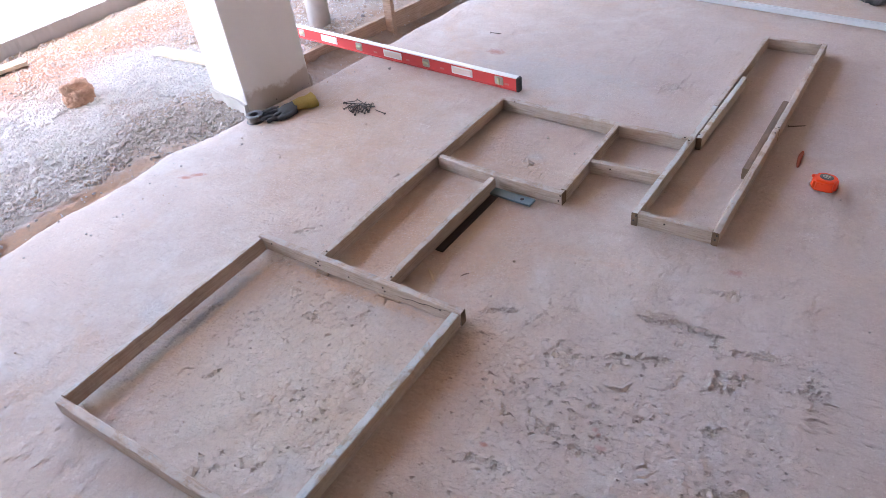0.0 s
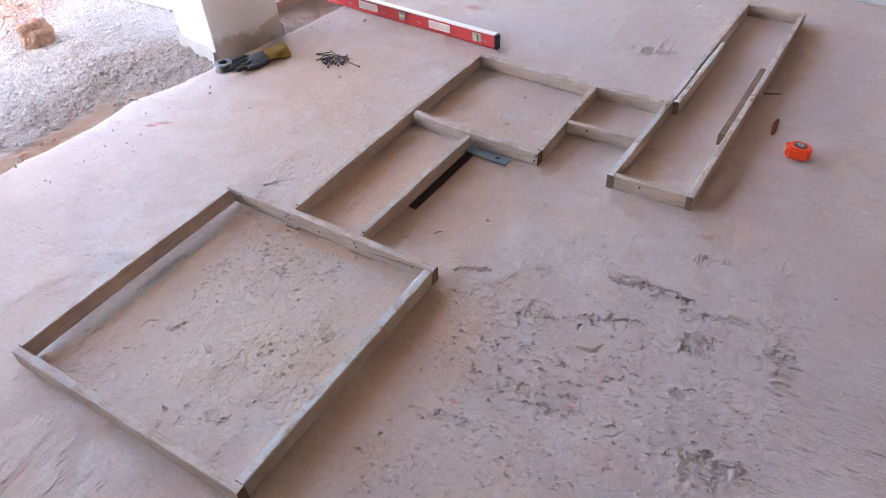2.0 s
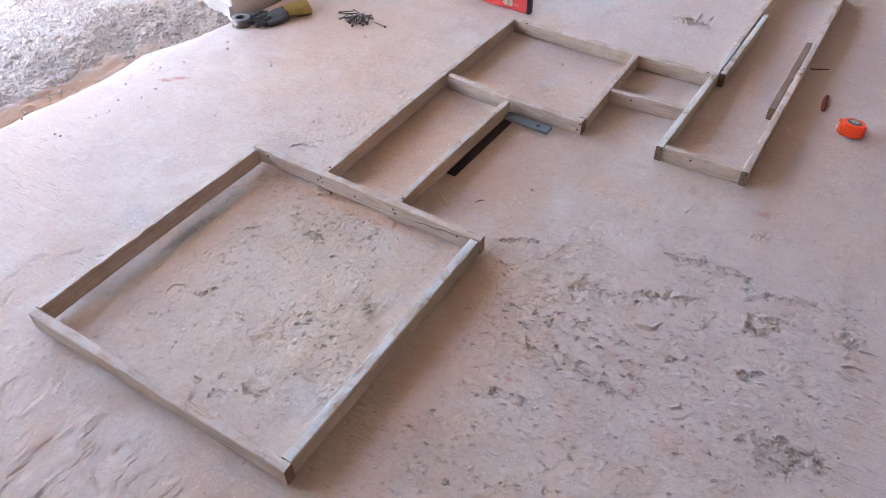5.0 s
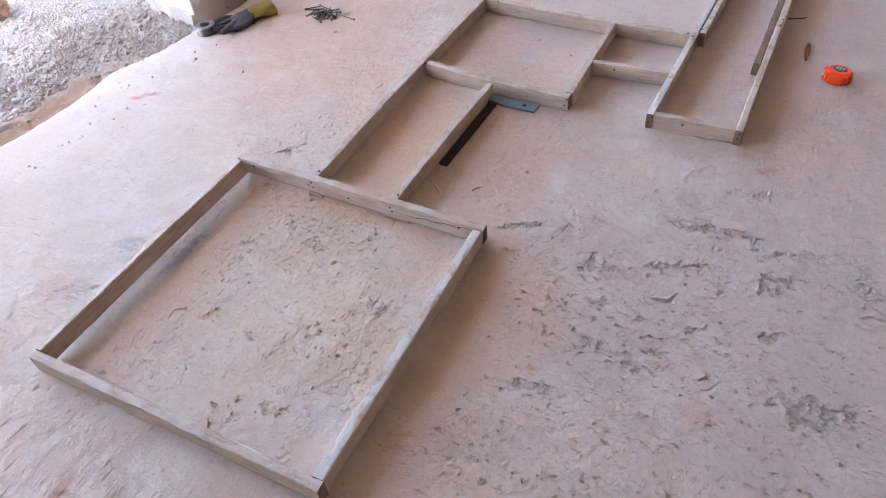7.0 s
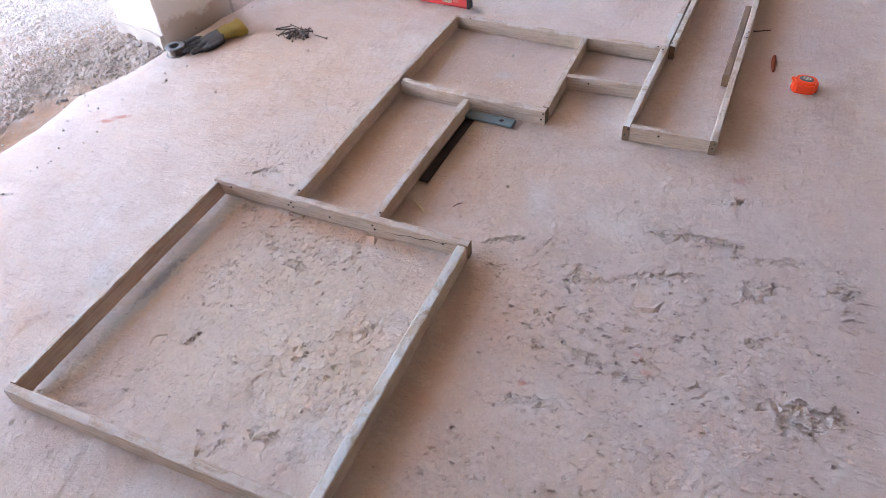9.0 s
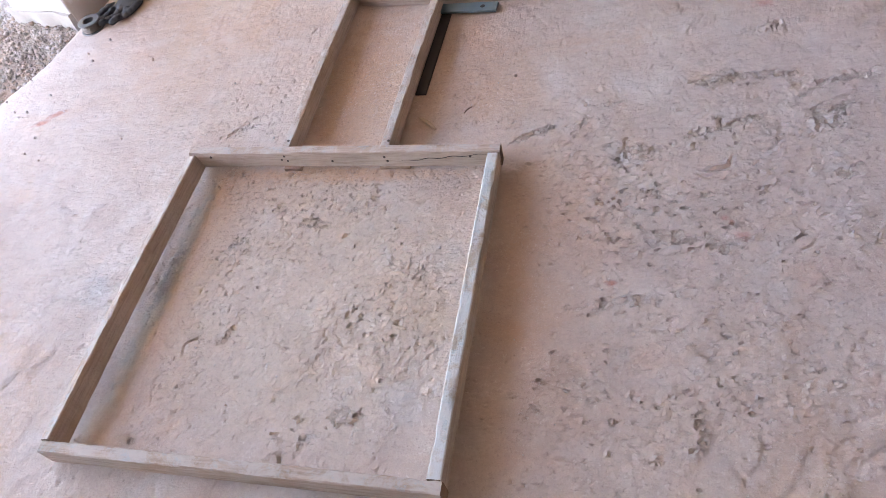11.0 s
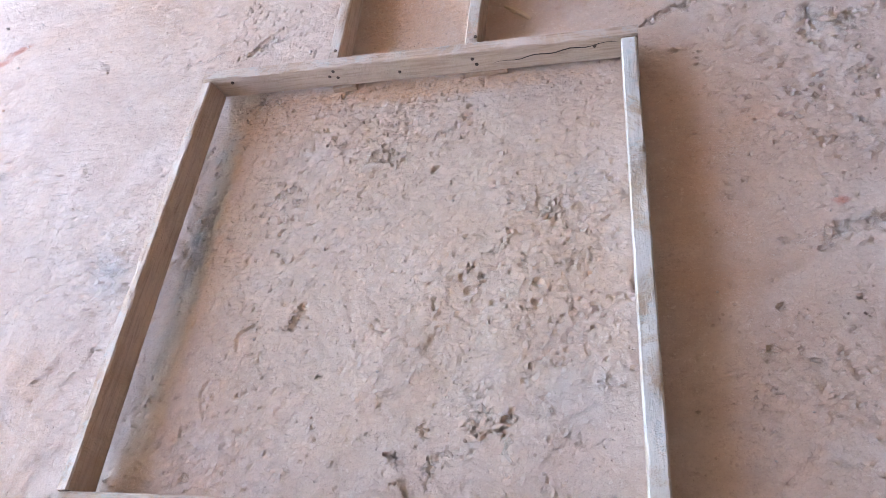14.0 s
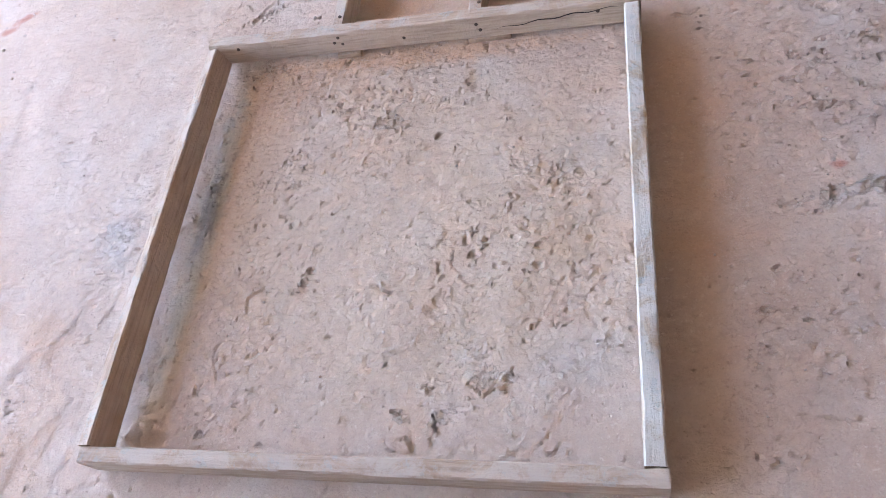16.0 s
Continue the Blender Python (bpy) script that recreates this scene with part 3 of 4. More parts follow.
    for x, y, a, ln, wd, dp in ((1.155, 0.690, 36, 0.055, 0.005, 0.0045), (1.115, 0.668, -20, 0.03, 0.004, 0.003), (1.539, 0.800, 20, 0.035, 0.004, 0.003), (1.536, 0.768, -10, 0.04, 0.005, 0.004),
                                (1.268, 0.525, 70, 0.04, 0.004, 0.003), (1.285, 0.505, 50, 0.035, 0.003, 0.002), (0.356, 0.262, -28, 0.030, 0.0028, 0.002), (0.362, 0.252, -28, 0.034, 0.0030, 0.0026),
                                (0.130, 0.15, 100, 0.07, 0.003, 0.0012), (0.165, 0.25, 60, 0.05, 0.004, 0.0018), (0.636, 0.23, 86, 0.07, 0.0028, 0.0009), (0.05, 0.86, 45, 0.04, 0.004, 0.0016), (1.33, 0.80, 80, 0.03, 0.005, 0.004)):
        stroke(x, y, a, ln, wd, dp)
    # the broken edge of the screed along the open side
    edge = np.interp(ys, [-5, 0.3, 0.52, 0.8, 1.0, 1.3, 1.72, 2.02, 2.83, 9], [-0.82, -0.81, -0.825, -0.785, -0.80, -0.735, -0.665, -0.635, -0.535, -0.42])
    edge = edge + 0.02 * fbm(np.zeros(len(ys)), ys, 5, 4, 9, 0.6)
    t = np.clip((X + 0.8) / 0.4, 0, 1)
    X2 = np.where(X < -0.4, edge[:, None] * (1 - t) + (-0.4) * t, X)
    Z -= 0.012 * np.exp(-np.maximum(X2 - edge[:, None], 0) / 0.012)
    ob = sheet("floor", xs, ys, Z, X2, Y, FLOOR, -0.3)
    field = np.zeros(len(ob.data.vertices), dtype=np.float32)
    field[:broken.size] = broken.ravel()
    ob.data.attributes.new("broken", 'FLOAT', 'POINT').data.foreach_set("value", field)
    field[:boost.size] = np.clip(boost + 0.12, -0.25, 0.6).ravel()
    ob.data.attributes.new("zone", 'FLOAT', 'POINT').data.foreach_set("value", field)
    return tagged(ob, "worn pinkish grey cement screed with pits and dust", "floor")


def ground_level(X, Y):
    """Height of the earth outside the screed."""
    z = -0.035 + 0.012 * fbm(X, Y, 2.5, 4, 21) + 0.008 * fbm(X, Y, 17, 3, 22)
    dip = np.exp(-((X + 0.72) / 0.22) ** 2) / (1 + np.exp(-np.clip((Y - 1.75) / 0.06, -60, 60)))
    z = z - 0.06 * dip - 0.02 * np.exp(-((X + 0.72) / 0.1) ** 2)
    z = z + 0.035 * np.exp(-((X + 1.5) / 0.35) ** 2 - ((Y - 1.55) / 0.2) ** 2) + 0.02 * np.exp(-((X + 1.4) / 0.4) ** 2 - ((Y - 0.6) / 0.6) ** 2)
    heap = np.exp(-np.minimum(((X + 1.55) / 0.62) ** 2 + ((Y - 0.45) / 0.95) ** 2, ((X + 1.55) / 0.45) ** 2 + ((Y - 1.55) / 0.28) ** 2) ** 2)
    z = z + heap * (0.016 * np.abs(fbm(X, Y, 9, 4, 23, 0.6)) + 0.014 * np.abs(fbm(X, Y, 34, 3, 24, 0.6)) + 0.005 * fbm(X, Y, 80, 2, 25))
    z = z + 0.008 * fbm(X, Y, 45, 3, 26) * (1 - heap)
    return np.where(X > -0.35, -0.2, z)


def ground_sheet():
    xs = spaced((-400, -40, 60), (-40, -4, 3), (-4, -2.7, 0.12), (-2.7, -0.35, 0.0095), (-0.35, -0.2, 0.05), (-0.2, 8, 1.5), (8, 400, 60))
    ys = spaced((-400, -40, 60), (-40, -3, 3), (-3, -0.3, 0.12), (-0.3, 2.2, 0.0095), (2.2, 3.2, 0.02), (3.2, 6, 0.14), (6, 40, 3), (40, 400, 60))
    X, Y = np.meshgrid(xs, ys)
    Z = ground_level(X, Y)
    Z = np.where(X < -3.0, -0.15, Z)
    ob = sheet("ground", xs, ys, Z, X, Y, GROUND)
    return tagged(ob, "rough orange earth with grey cement spill, pale beyond", "ground")


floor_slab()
ground_sheet()


def kerb():
    bm = timber(11.0, 0.16, 0.30, 0.004, 0, 3)
    m, _ = along((-2.70, -4.0), (-2.70, 7.0), -0.25)
    ob = part("kerb", bm, CONCRETE, None, "grey concrete kerb beam bounding the gravel", m)
    tagged(ob, category="kerb", kind="structure")


def shelter():
    """Roof slab and the unseen far walls added to shade the place."""
    roof = part("ceiling", box(8.6, 15.0, 0.2, 0.01, 1, (1.3, 1.5, 2.85)), SOFFIT)
    tagged(roof, "grey concrete roof slab over the work floor", "ceiling", kind="structure")
    # added walls, out of view; the west one blocks light from the near floor
    for name, size, at in (("wall_east", (0.2, 14.0, 2.95), (5.0, 2.0, 1.27)), ("wall_north", (7.6, 0.2, 2.95), (1.1, 8.9, 1.27)), ("wall_south", (7.6, 0.2, 2.95), (1.1, -5.1, 1.27)), ("wall_west", (0.2, 3.4, 2.95), (-2.9, -3.5, 1.27))):
        w = part(name, box(*size, 0.01, 1, at), RENDERED)
        tagged(w, "unseen pale lime-rendered wall added to shape the light", "wall", kind="structure")


kerb()
shelter()


def pillar():
    p = thing("pillar", "whitewashed square pillar with stained mortar foot", "pillar", Matrix.Translation((-0.776, 1.412, 0)) @ Matrix.Rotation(radians(0.9), 4, (0.6, -0.8, 0)) @ pose(0, 0, 0, 0, 0, -12), kind="structure")
    bm = box(0.275, 0.330, 3.0, 0.004, 1, (-0.1375, 0.165, 1.34))
    part("shaft", bm, PLASTER, p, smooth=False)
    bm = box(0.30, 0.350, 0.17, 0.0, 1, (-0.142, 0.165, -0.066))
    bmesh.ops.subdivide_edges(bm, edges=list(bm.edges), cuts=14, use_grid_fill=True)
    for v in bm.verts:
        v.co += noise.noise_vector(v.co * 14) * 0.011 + noise.noise_vector(v.co * 45) * 0.004
        if v.co.x > -0.002:
            v.co.x = -0.002 + 0.1 * v.co.x
    part("mortar_foot", bm, plain("pale_mortar", (0.54, 0.50, 0.465), 0.95, var=0.3, scale=30, bump=0.7, depth=0.006), p, "rough pale mortar skirt")


pillar()


# ---- the timber formwork ----
def nail_head(parent, m):
    bm = bmesh.new()
    bmesh.ops.create_cone(bm, cap_ends=True, segments=10, radius1=0.0032, radius2=0.0024, depth=0.0018)
    part("nail_head", bm, NAIL, parent, "", m)


def formwork():
    f = thing("timber_formwork", "nailed formwork of weathered grey battens lying on screed", "formwork", pose(0, 0, 0))
    rows = [  # name, from, to, width, height, base, base at end, bow, material
        ("batten", (0.0, 0.0105), (0.722, 0.0105), 0.0215, 0.047, 0.003, 0.003, 0, TIMBER),
        ("leaning_batten", (0.0120, 0.0215), (0.0100, 0.706), 0.0200, 0.043, 0.010, 0.013, 0.003, TIMBER),
        ("batten", (-0.007, 0.7215), (0.722, 0.7105), 0.022, 0.045, 0.012, 0.006, 0, TIMBER),
        ("batten", (0.7085, 0.0215), (0.7085, 0.6955), 0.0230, 0.046, 0.004, 0.004, 0, TIMBER_PAINT),
        ("batten", (0.230, 0.730), (0.237, 1.803), 0.021, 0.046, 0.003, 0.003, 0.006, TIMBER),
        ("batten", (0.467, 0.725), (0.481, 1.292), 0.021, 0.046, 0.003, 0.003, 0.002, TIMBER),
        ("batten", (0.249, 1.341), (0.724, 1.309), 0.025, 0.046, 0.003, 0.003, -0.007, TIMBER),
        ("batten", (0.249, 1.804), (0.968, 1.766), 0.025, 0.046, 0.003, 0.003, -0.007, TIMBER),
        ("batten", (0.7175, 1.322), (0.7160, 1.762), 0.019, 0.046, 0.003, 0.003, 0, TIMBER),
        ("batten", (0.728, 1.513), (0.956, 1.527), 0.019, 0.046, 0.003, 0.003, 0, TIMBER),
        ("batten", (0.957, 1.293), (0.981, 2.02), 0.020, 0.046, 0.003, 0.003, 0, TIMBER_PAINT),
        ("batten", (0.980, 2.022), (1.000, 2.685), 0.019, 0.046, 0.003, 0.003, 0, TIMBER),
        ("splice", (0.9950, 1.780), (1.0125, 2.285), 0.018, 0.046, 0.003, 0.003, 0, TIMBER_PAINT),
        ("batten", (0.968, 1.304), (1.178, 1.306), 0.019, 0.046, 0.003, 0.003, 0, TIMBER),
        ("batten", (1.188, 1.295), (1.203, 1.93), 0.019, 0.046, 0.003, 0.003, 0, TIMBER),
        ("batten", (1.204, 1.932), (1.218, 2.680), 0.019, 0.046, 0.003, 0.003, 0, TIMBER),
        ("splice", (1.1755, 1.66), (1.1875, 2.15), 0.020, 0.040, 0.003, 0.003, 0, TIMBER_BROWN),
        ("batten", (1.011, 2.675), (1.207, 2.671), 0.019, 0.046, 0.003, 0.003, 0, TIMBER),
    ]
    for k, (name, a, b, w, h, z, z2, bow, mat) in enumerate(rows):
        m, ln = along(a, b, z, z2, -11 if name == "leaning_batten" else 0)
        ob = part("batten" if name == "leaning_batten" else name, timber(ln, w, h, 0.0009, bow, k + 1, 0.003), [mat, END_GRAIN], f, "broken brown splice batten" if mat is TIMBER_BROWN else "", m)
        if k in (2,):
            # packing strips under the far batten and its split line
            for x0, x1, dz in ((0.22, 0.262, 0), (0.45, 0.52, 0)):
                part("packing_block", box(x1 - x0, 0.016, 0.010, 0.001, 1, ((x0 + x1) / 2, 0.710, 0.005)), TIMBER_FORM, f)
            bm = bmesh.new()
            n = 18
            va = [bm.verts.new((0.50 + 0.20 * i / n, 0.7093 - 0.0152 * (0.50 + 0.20 * i / n), 0.025 + 0.018 * i / n + 0.002 * math.sin(i * 1.3))) for i in range(n + 1)]
            vb = [bm.verts.new((0.50 + 0.20 * i / n, 0.7093 - 0.0152 * (0.50 + 0.20 * i / n), 0.025 + 0.018 * i / n + 0.002 * math.sin(i * 1.3) + 0.0004 + 0.0020 * math.sin(math.pi * i / n))) for i in range(n + 1)]
            for i in range(n):
                bm.faces.new((va[i], va[i + 1], vb[i + 1], vb[i]))
            bmesh.ops.solidify(bm, geom=list(bm.faces), thickness=0.002)
            part("split", bm, STEEL_DARK, f, "dark split in the batten")
    rnd = random.Random(8)
    # heads on the faces, by batten face: x, y, z, turned towards
    for x, y, zs, rz in ((0.228, 0.7073, (0.030, 0.040, 0.026), 0), (0.472, 0.7032, (0.034, 0.022), 0), (0.05, 0.7100, (0.040,), 0), (0.66, 0.7002, (0.033,), 0), (0.35, 0.7052, (0.024,), 0),
                         (0.715, 1.2965, (0.016, 0.036), 0), (0.958, 1.2925, (0.018, 0.036), 0), (1.05, 1.2935, (0.03,), 0), (1.19, 1.2945, (0.02, 0.035), 0), (0.80, 1.5070, (0.03,), 0)):
        for i, z in enumerate(zs):
            nail_head(f, pose(x + (i - 0.5) * 0.007 + rnd.uniform(-0.002, 0.002), y - 0.0006, z + 0.004, 90, 0, 0))
    for x, y in ((0.012, 0.721), (0.035, 0.720), (0.25, 1.33), (0.30, 1.786), (0.953, 1.763), (0.97, 1.75), (1.206, 1.90), (1.208, 1.94), (0.474, 0.74), (0.232, 0.75), (0.99, 1.80)):
        nail_head(f, pose(x, y, 0.0505))
    return f


formwork()


# ---- tools on the screed ----
def try_square():
    t = thing("try_square", "dark steel square with blue-grey arm, lying by battens", "square", pose(0, 0, 0))
    m, ln = along((0.487, 0.94), (0.497, 1.292), 0.002)
    # the blade's shadow is in its dark colour; the arm shows lit steel
    part("blade", box(ln, 0.027, 0.005, 0.001, 1, (ln / 2, -0.009, 0.0025)), STEEL_DARK, t, "steel blade coloured dark for the shadow on it", m)
    m, ln = along((0.484, 1.278), (0.640, 1.268), 0.002)
    bm = box(ln, 0.036, 0.008, 0.001, 1, (ln / 2, -0.004, 0.0085))
    arm = part("arm", bm, STEEL, t, "blue-grey steel arm", m)
    bm = lathe([(0.0066, -0.001), (0.0066, 0.0004), (0.0060, 0.0007), (0.0, 0.0007)], 16)
    part("hole", bm, BLACK, arm, "", Matrix.Translation((ln - 0.038, -0.005, 0.0124)))


def tape_measure():
    t = thing("tape_measure", "bright orange tape measure with grey printed label", "tape measure", pose(1.396, 1.712, 0, 0, 0, -4) @ Matrix.Diagonal((0.90, 0.92, 0.92, 1)))
    bm = bmesh.new()
    prof = [(-0.042, -0.018), (-0.030, -0.034), (0.012, -0.036), (0.036, -0.026), (0.043, -0.004), (0.040, 0.016), (0.022, 0.033), (-0.014, 0.036), (-0.036, 0.024), (-0.043, 0.004)]
    bot = [bm.verts.new((x, y, 0.001)) for x, y in prof]
    bm.faces.new(bot[::-1])
    face = bmesh.ops.extrude_face_region(bm, geom=list(bm.faces))
    for v in face["geom"]:
        if isinstance(v, bmesh.types.BMVert):
            v.co.z = 0.040
    bmesh.ops.recalc_face_normals(bm, faces=bm.faces)
    for v in bm.verts:
        if v.co.z > 0.02:
            v.co.x *= 0.93
            v.co.y *= 0.93
    bmesh.ops.bevel(bm, geom=list(bm.edges), offset=0.007, segments=4, affect='EDGES')
    case = part("case", bm, ORANGE, t)
    bm = lathe([(0.0, 0.0012), (0.9, 0.0012), (1.0, 0.0004), (1.02, -0.0008)], 36)
    bmesh.ops.scale(bm, vec=(0.0225, 0.0175, 1), verts=bm.verts)
    lab = part("label", bm, LABEL, case, "dark grey oval label", pose(0.0, 0.002, 0.0402, 0, 0, -12))
    for i, (w, y) in enumerate(((0.022, 0.007), (0.028, 0.001), (0.018, -0.006))):
        part("print_bar", box(w, 0.0024, 0.0006, 0, 1, (0, y, 0.0014)), PRINT, t, "", pose(0.0, 0.002, 0.0402, 0, 0, -12))
    part("hook", box(0.004, 0.016, 0.014, 0.0006, 1, (-0.0445, -0.004, 0.010)), ZINC, t, "steel end hook")
    part("thumb_lock", box(0.012, 0.014, 0.007, 0.002, 2, (-0.0395, 0.006, 0.033)), ORANGE, t)
    part("belt_clip", box(0.046, 0.014, 0.0012, 0.0004, 1, (0.0, 0, 0.0008)), ZINC, t)


def spirit_level():
    a, b = Vector((0.232, 1.958)), Vector((-1.58, 2.162))
    m, ln = along(a, b, 0.0025)
    t = thing("spirit_level", "long red box-beam spirit level with white edges", "spirit level", m)
    h, w = 0.058, 0.024
    part("web", box(ln - 0.02, w * 0.62, h - 0.004, 0.001, 1, (ln / 2, 0, h / 2)), RED, t)
    part("top_flange", box(ln - 0.016, w, 0.006, 0.001, 1, (ln / 2, 0, h - 0.001)), CREAM, t, "white milled top edge")
    part("bottom_flange", box(ln - 0.016, w, 0.005, 0.001, 1, (ln / 2, 0, 0.0025)), RED, t)
    for x in (0.005, ln - 0.005):
        part("end_cap", box(0.014, w + 0.003, h + 0.003, 0.003, 2, (x, 0, h / 2 + 0.0005)), BLACK, t, "black plastic end cap")
    front = w * 0.31 + 0.0008
    for k, x in enumerate((0.098, 0.49, 0.905, 1.31, 1.72)):
        v = part("vial_housing", box(0.040 if k else 0.042, 0.004, 0.036, 0.003, 2, (x, front, h / 2)), VIAL_FRAME, t, "grey vial window")
        bm = lathe([(0, -0.014), (0.006, -0.014), (0.0066, 0.0), (0.006, 0.014), (0, 0.014)], 16)
        part("vial", bm, VIAL, v, "", Matrix.Translation((x, front + 0.002, h / 2)) @ pose(0, 0, 0, 0, 0 if k == 0 else 90, 0))
    for x in (0.29, 0.69, 1.11, 1.5):
        part("grip_rim", box(0.112, 0.0035, 0.034, 0.0016, 3, (x, front, h / 2)), CREAM, t, "white rim of grip opening")
        part("grip_inset", box(0.098, 0.0035, 0.022, 0.0012, 3, (x, front + 0.0012, h / 2)), plain("pale_pink_enamel", (0.80, 0.66, 0.62), 0.5, var=0.1, bump=0.05), t)
    for x in (0.06, 0.40, 0.60, 0.80):
        part("print_bar", box(0.022, 0.0012, 0.008, 0, 1, (x, front - 0.0006, h * 0.36)), plain("faded_print", (0.66, 0.20, 0.19), 0.5, bump=0.05), t)


def wire_spool():
    t = thing("wire_spool", "grey metal spool of rusty tying wire by pillar", "spool", pose(-0.657, 1.338, 0.0005))
    part("flange", lathe([(0.017, 0.0), (0.036, 0.0), (0.0375, 0.0015), (0.036, 0.003), (0.017, 0.003), (0.017, 0.0)]), GREY_METAL, t)
    bm = lathe([(0.017, 0.003)] + [(0.0305 + 0.0007 * (i % 2), 0.0035 + 0.0012 * i) for i in range(18)] + [(0.017, 0.025)])
    part("winding", bm, WIRE, t, "rusty wire winding")
    part("flange", lathe([(0.017, 0.0), (0.034, 0.0), (0.0355, 0.002), (0.034, 0.0045), (0.024, 0.006), (0.018, 0.005), (0.016, -0.018), (0.016, -0.026), (0.017, 0.0)]), GREY_METAL, t, "", Matrix.Translation((0, 0, 0.026)))
    bm = bmesh.new()
    bmesh.ops.create_circle(bm, cap_ends=True, segments=24, radius=0.0168)
    part("core", bm, BLACK, t, "dark hollow core", Matrix.Translation((0, 0, 0.004)))


def glove(name_label, m, palm_mat, cuff_mat, crumple=0.0):
    t = thing("work_glove", name_label, "glove", m, "work gloves")
    pieces = [((0.0, 0, 0.017), (0.052, 0.040, 0.016), (0, -4, 0)), ((0.028, 0.004, 0.018), (0.036, 0.036, 0.017), (0, 0, 0))]
    for k, (y, a, ln) in enumerate(((0.030, 14, 0.074), (0.010, 5, 0.084), (-0.010, -3, 0.080), (-0.029, -12, 0.064))):
        a = radians(180 - a + crumple * (k - 1.5) * 8)
        for i in range(5):
            s = 0.038 + ln * i / 4
            pieces.append(((math.cos(a) * s, y + math.sin(a) * s * 0.9, 0.013 + 0.004 * math.sin(i * 1.4 + k) + crumple * 0.006 * i), (0.0155, 0.0098, 0.0105), (0, 0, math.degrees(a))))
    for i in range(5):
        pieces.append(((0.012 - 0.016 * i, -0.038 - 0.009 * i + 0.0014 * i * i, 0.012), (0.016, 0.0105, 0.0105), (0, 0, 30)))
    fuse(part("palm", blob(pieces), palm_mat, t, "dark rubber-coated palm and fingers"), 0.0032, 3)
    back = [((0.012, 0.014, 0.013), (0.058, 0.036, 0.012), (0, 0, 8)), ((-0.02, 0.030, 0.012), (0.03, 0.014, 0.010), (0, 0, 12))]
    fuse(part("back", blob(back, 20), cuff_mat, t, "knitted fabric back"), 0.0035, 2)
    bm = bmesh.new()
    n, rings = 28, []
    for i in range(13):
        x = 0.022 + 0.0078 * i
        w, hh = 0.036 + 0.0013 * i, 0.0165 + 0.0006 * i
        ring = []
        for j in range(n):
            a = 2 * math.pi * j / n
            q = Vector((x * 30, math.cos(a) * 1.4, math.sin(a) * 1.4 + crumple * 5))
            k = 1 + 0.24 * noise.noise(q)
            ring.append(bm.verts.new((x + 0.006 * noise.noise(q * 2), w * math.cos(a) * k + 0.004, max(0.0012, 0.0175 + hh * math.sin(a) * k))))
        rings.append(ring)
    for a, b in zip(rings, rings[1:]):
        for j in range(n):
            bm.faces.new((a[j], a[(j + 1) % n], b[(j + 1) % n], b[j]))
    bmesh.ops.solidify(bm, geom=list(bm.faces), thickness=0.003)
    cuff = part("cuff", bm, cuff_mat, t, "knitted cuff")
    return t


def nails_and_bits():
    bm = lathe([(0, 0), (0.0013, 0.004), (0.0019, 0.008), (0.0019, 0.058), (0.0042, 0.0585), (0.0042, 0.060), (0, 0.060)], 10)
    first = part("nail", bm, NAIL, None, "dull steel wire nail in a loose pile", pose(-0.30, 1.62, 0.004, 90, 0, 20))
    tagged(first, category="nail", group="pile of nails")
    rnd = random.Random(12)
    for k in range(30):
        a = rnd.gauss(20, 55)
        lift = rnd.uniform(0.003, 0.017)
        copy_thing(first, pose(rnd.gauss(-0.325, 0.017), rnd.gauss(1.612, 0.019), lift, 90 + rnd.uniform(-9, 9), 0, a))
    for x, y, a in ((1.278, 2.070, -67), (-0.13, 2.46, -90), (-0.24, 1.60, 80)):
        copy_thing(first, pose(x, y, 0.0045, 91.5, 0, a))


def chip(label, a, b, w, h, mat, seed):
    m, ln = along(a, b, 0.0008)
    bm = timber(ln, w, h, 0.0016, 0.002, seed, 0.01)
    for v in bm.verts:
        k = abs(v.co.x / ln - 0.5) * 2
        v.co.y *= 1 - 0.55 * k ** 3
        v.co.z *= 1 - 0.4 * k ** 3
    ob = part("wood_chip", bm, [mat, mat], None, label, m)
    tagged(ob, category="offcut")


def steel_channel():
    a, b = (-0.35, 3.297), (2.65, 2.810)
    m, ln = along(a, b, 0.002)
    t = thing("steel_channel", "long galvanised steel profile lying across the screed", "metal profile", m)
    w, h, s = 0.026, 0.020, 0.002
    part("web", box(ln, w, s, 0.0006, 1, (ln / 2, 0, h - s / 2)), ZINC, t)
    for y in (-1, 1):
        part("flange", box(ln, s, h - s, 0.0006, 1, (ln / 2, y * (w - s) / 2, (h - s) / 2)), ZINC, t)
        part("rib", box(ln, 0.0045, 0.0045, 0.0008, 1, (ln / 2, y * 0.0095, h + 0.0018)), ZINC, t)


try_square()
tape_measure()
spirit_level()
wire_spool()
glove("black and grey work glove with yellow cuff on screed", pose(-0.575, 1.455, 0, 0, 0, 62), RUBBER, KNIT)
glove("grey-blue work glove with pale crumpled cuff on screed", pose(1.345, 3.335, 0, 0, 0, 22) @ Matrix.Diagonal((0.80, 0.84, 1.15, 1)), GLOVE_BLUE, KNIT_PALE, 0.35)
nails_and_bits()
chip("red-brown splinter of rusty wood beside tape measure", (1.304, 1.795), (1.301, 1.895), 0.013, 0.010, RUST, 31)
chip("pale curled wood shaving on dusty screed", (0.508, 0.862), (0.553, 0.822), 0.010, 0.006, TIMBER_PALE, 32)
chip("small dark splinter on dusty screed", (0.612, 0.872), (0.628, 0.893), 0.004, 0.004, TIMBER_BROWN, 33)
steel_channel()


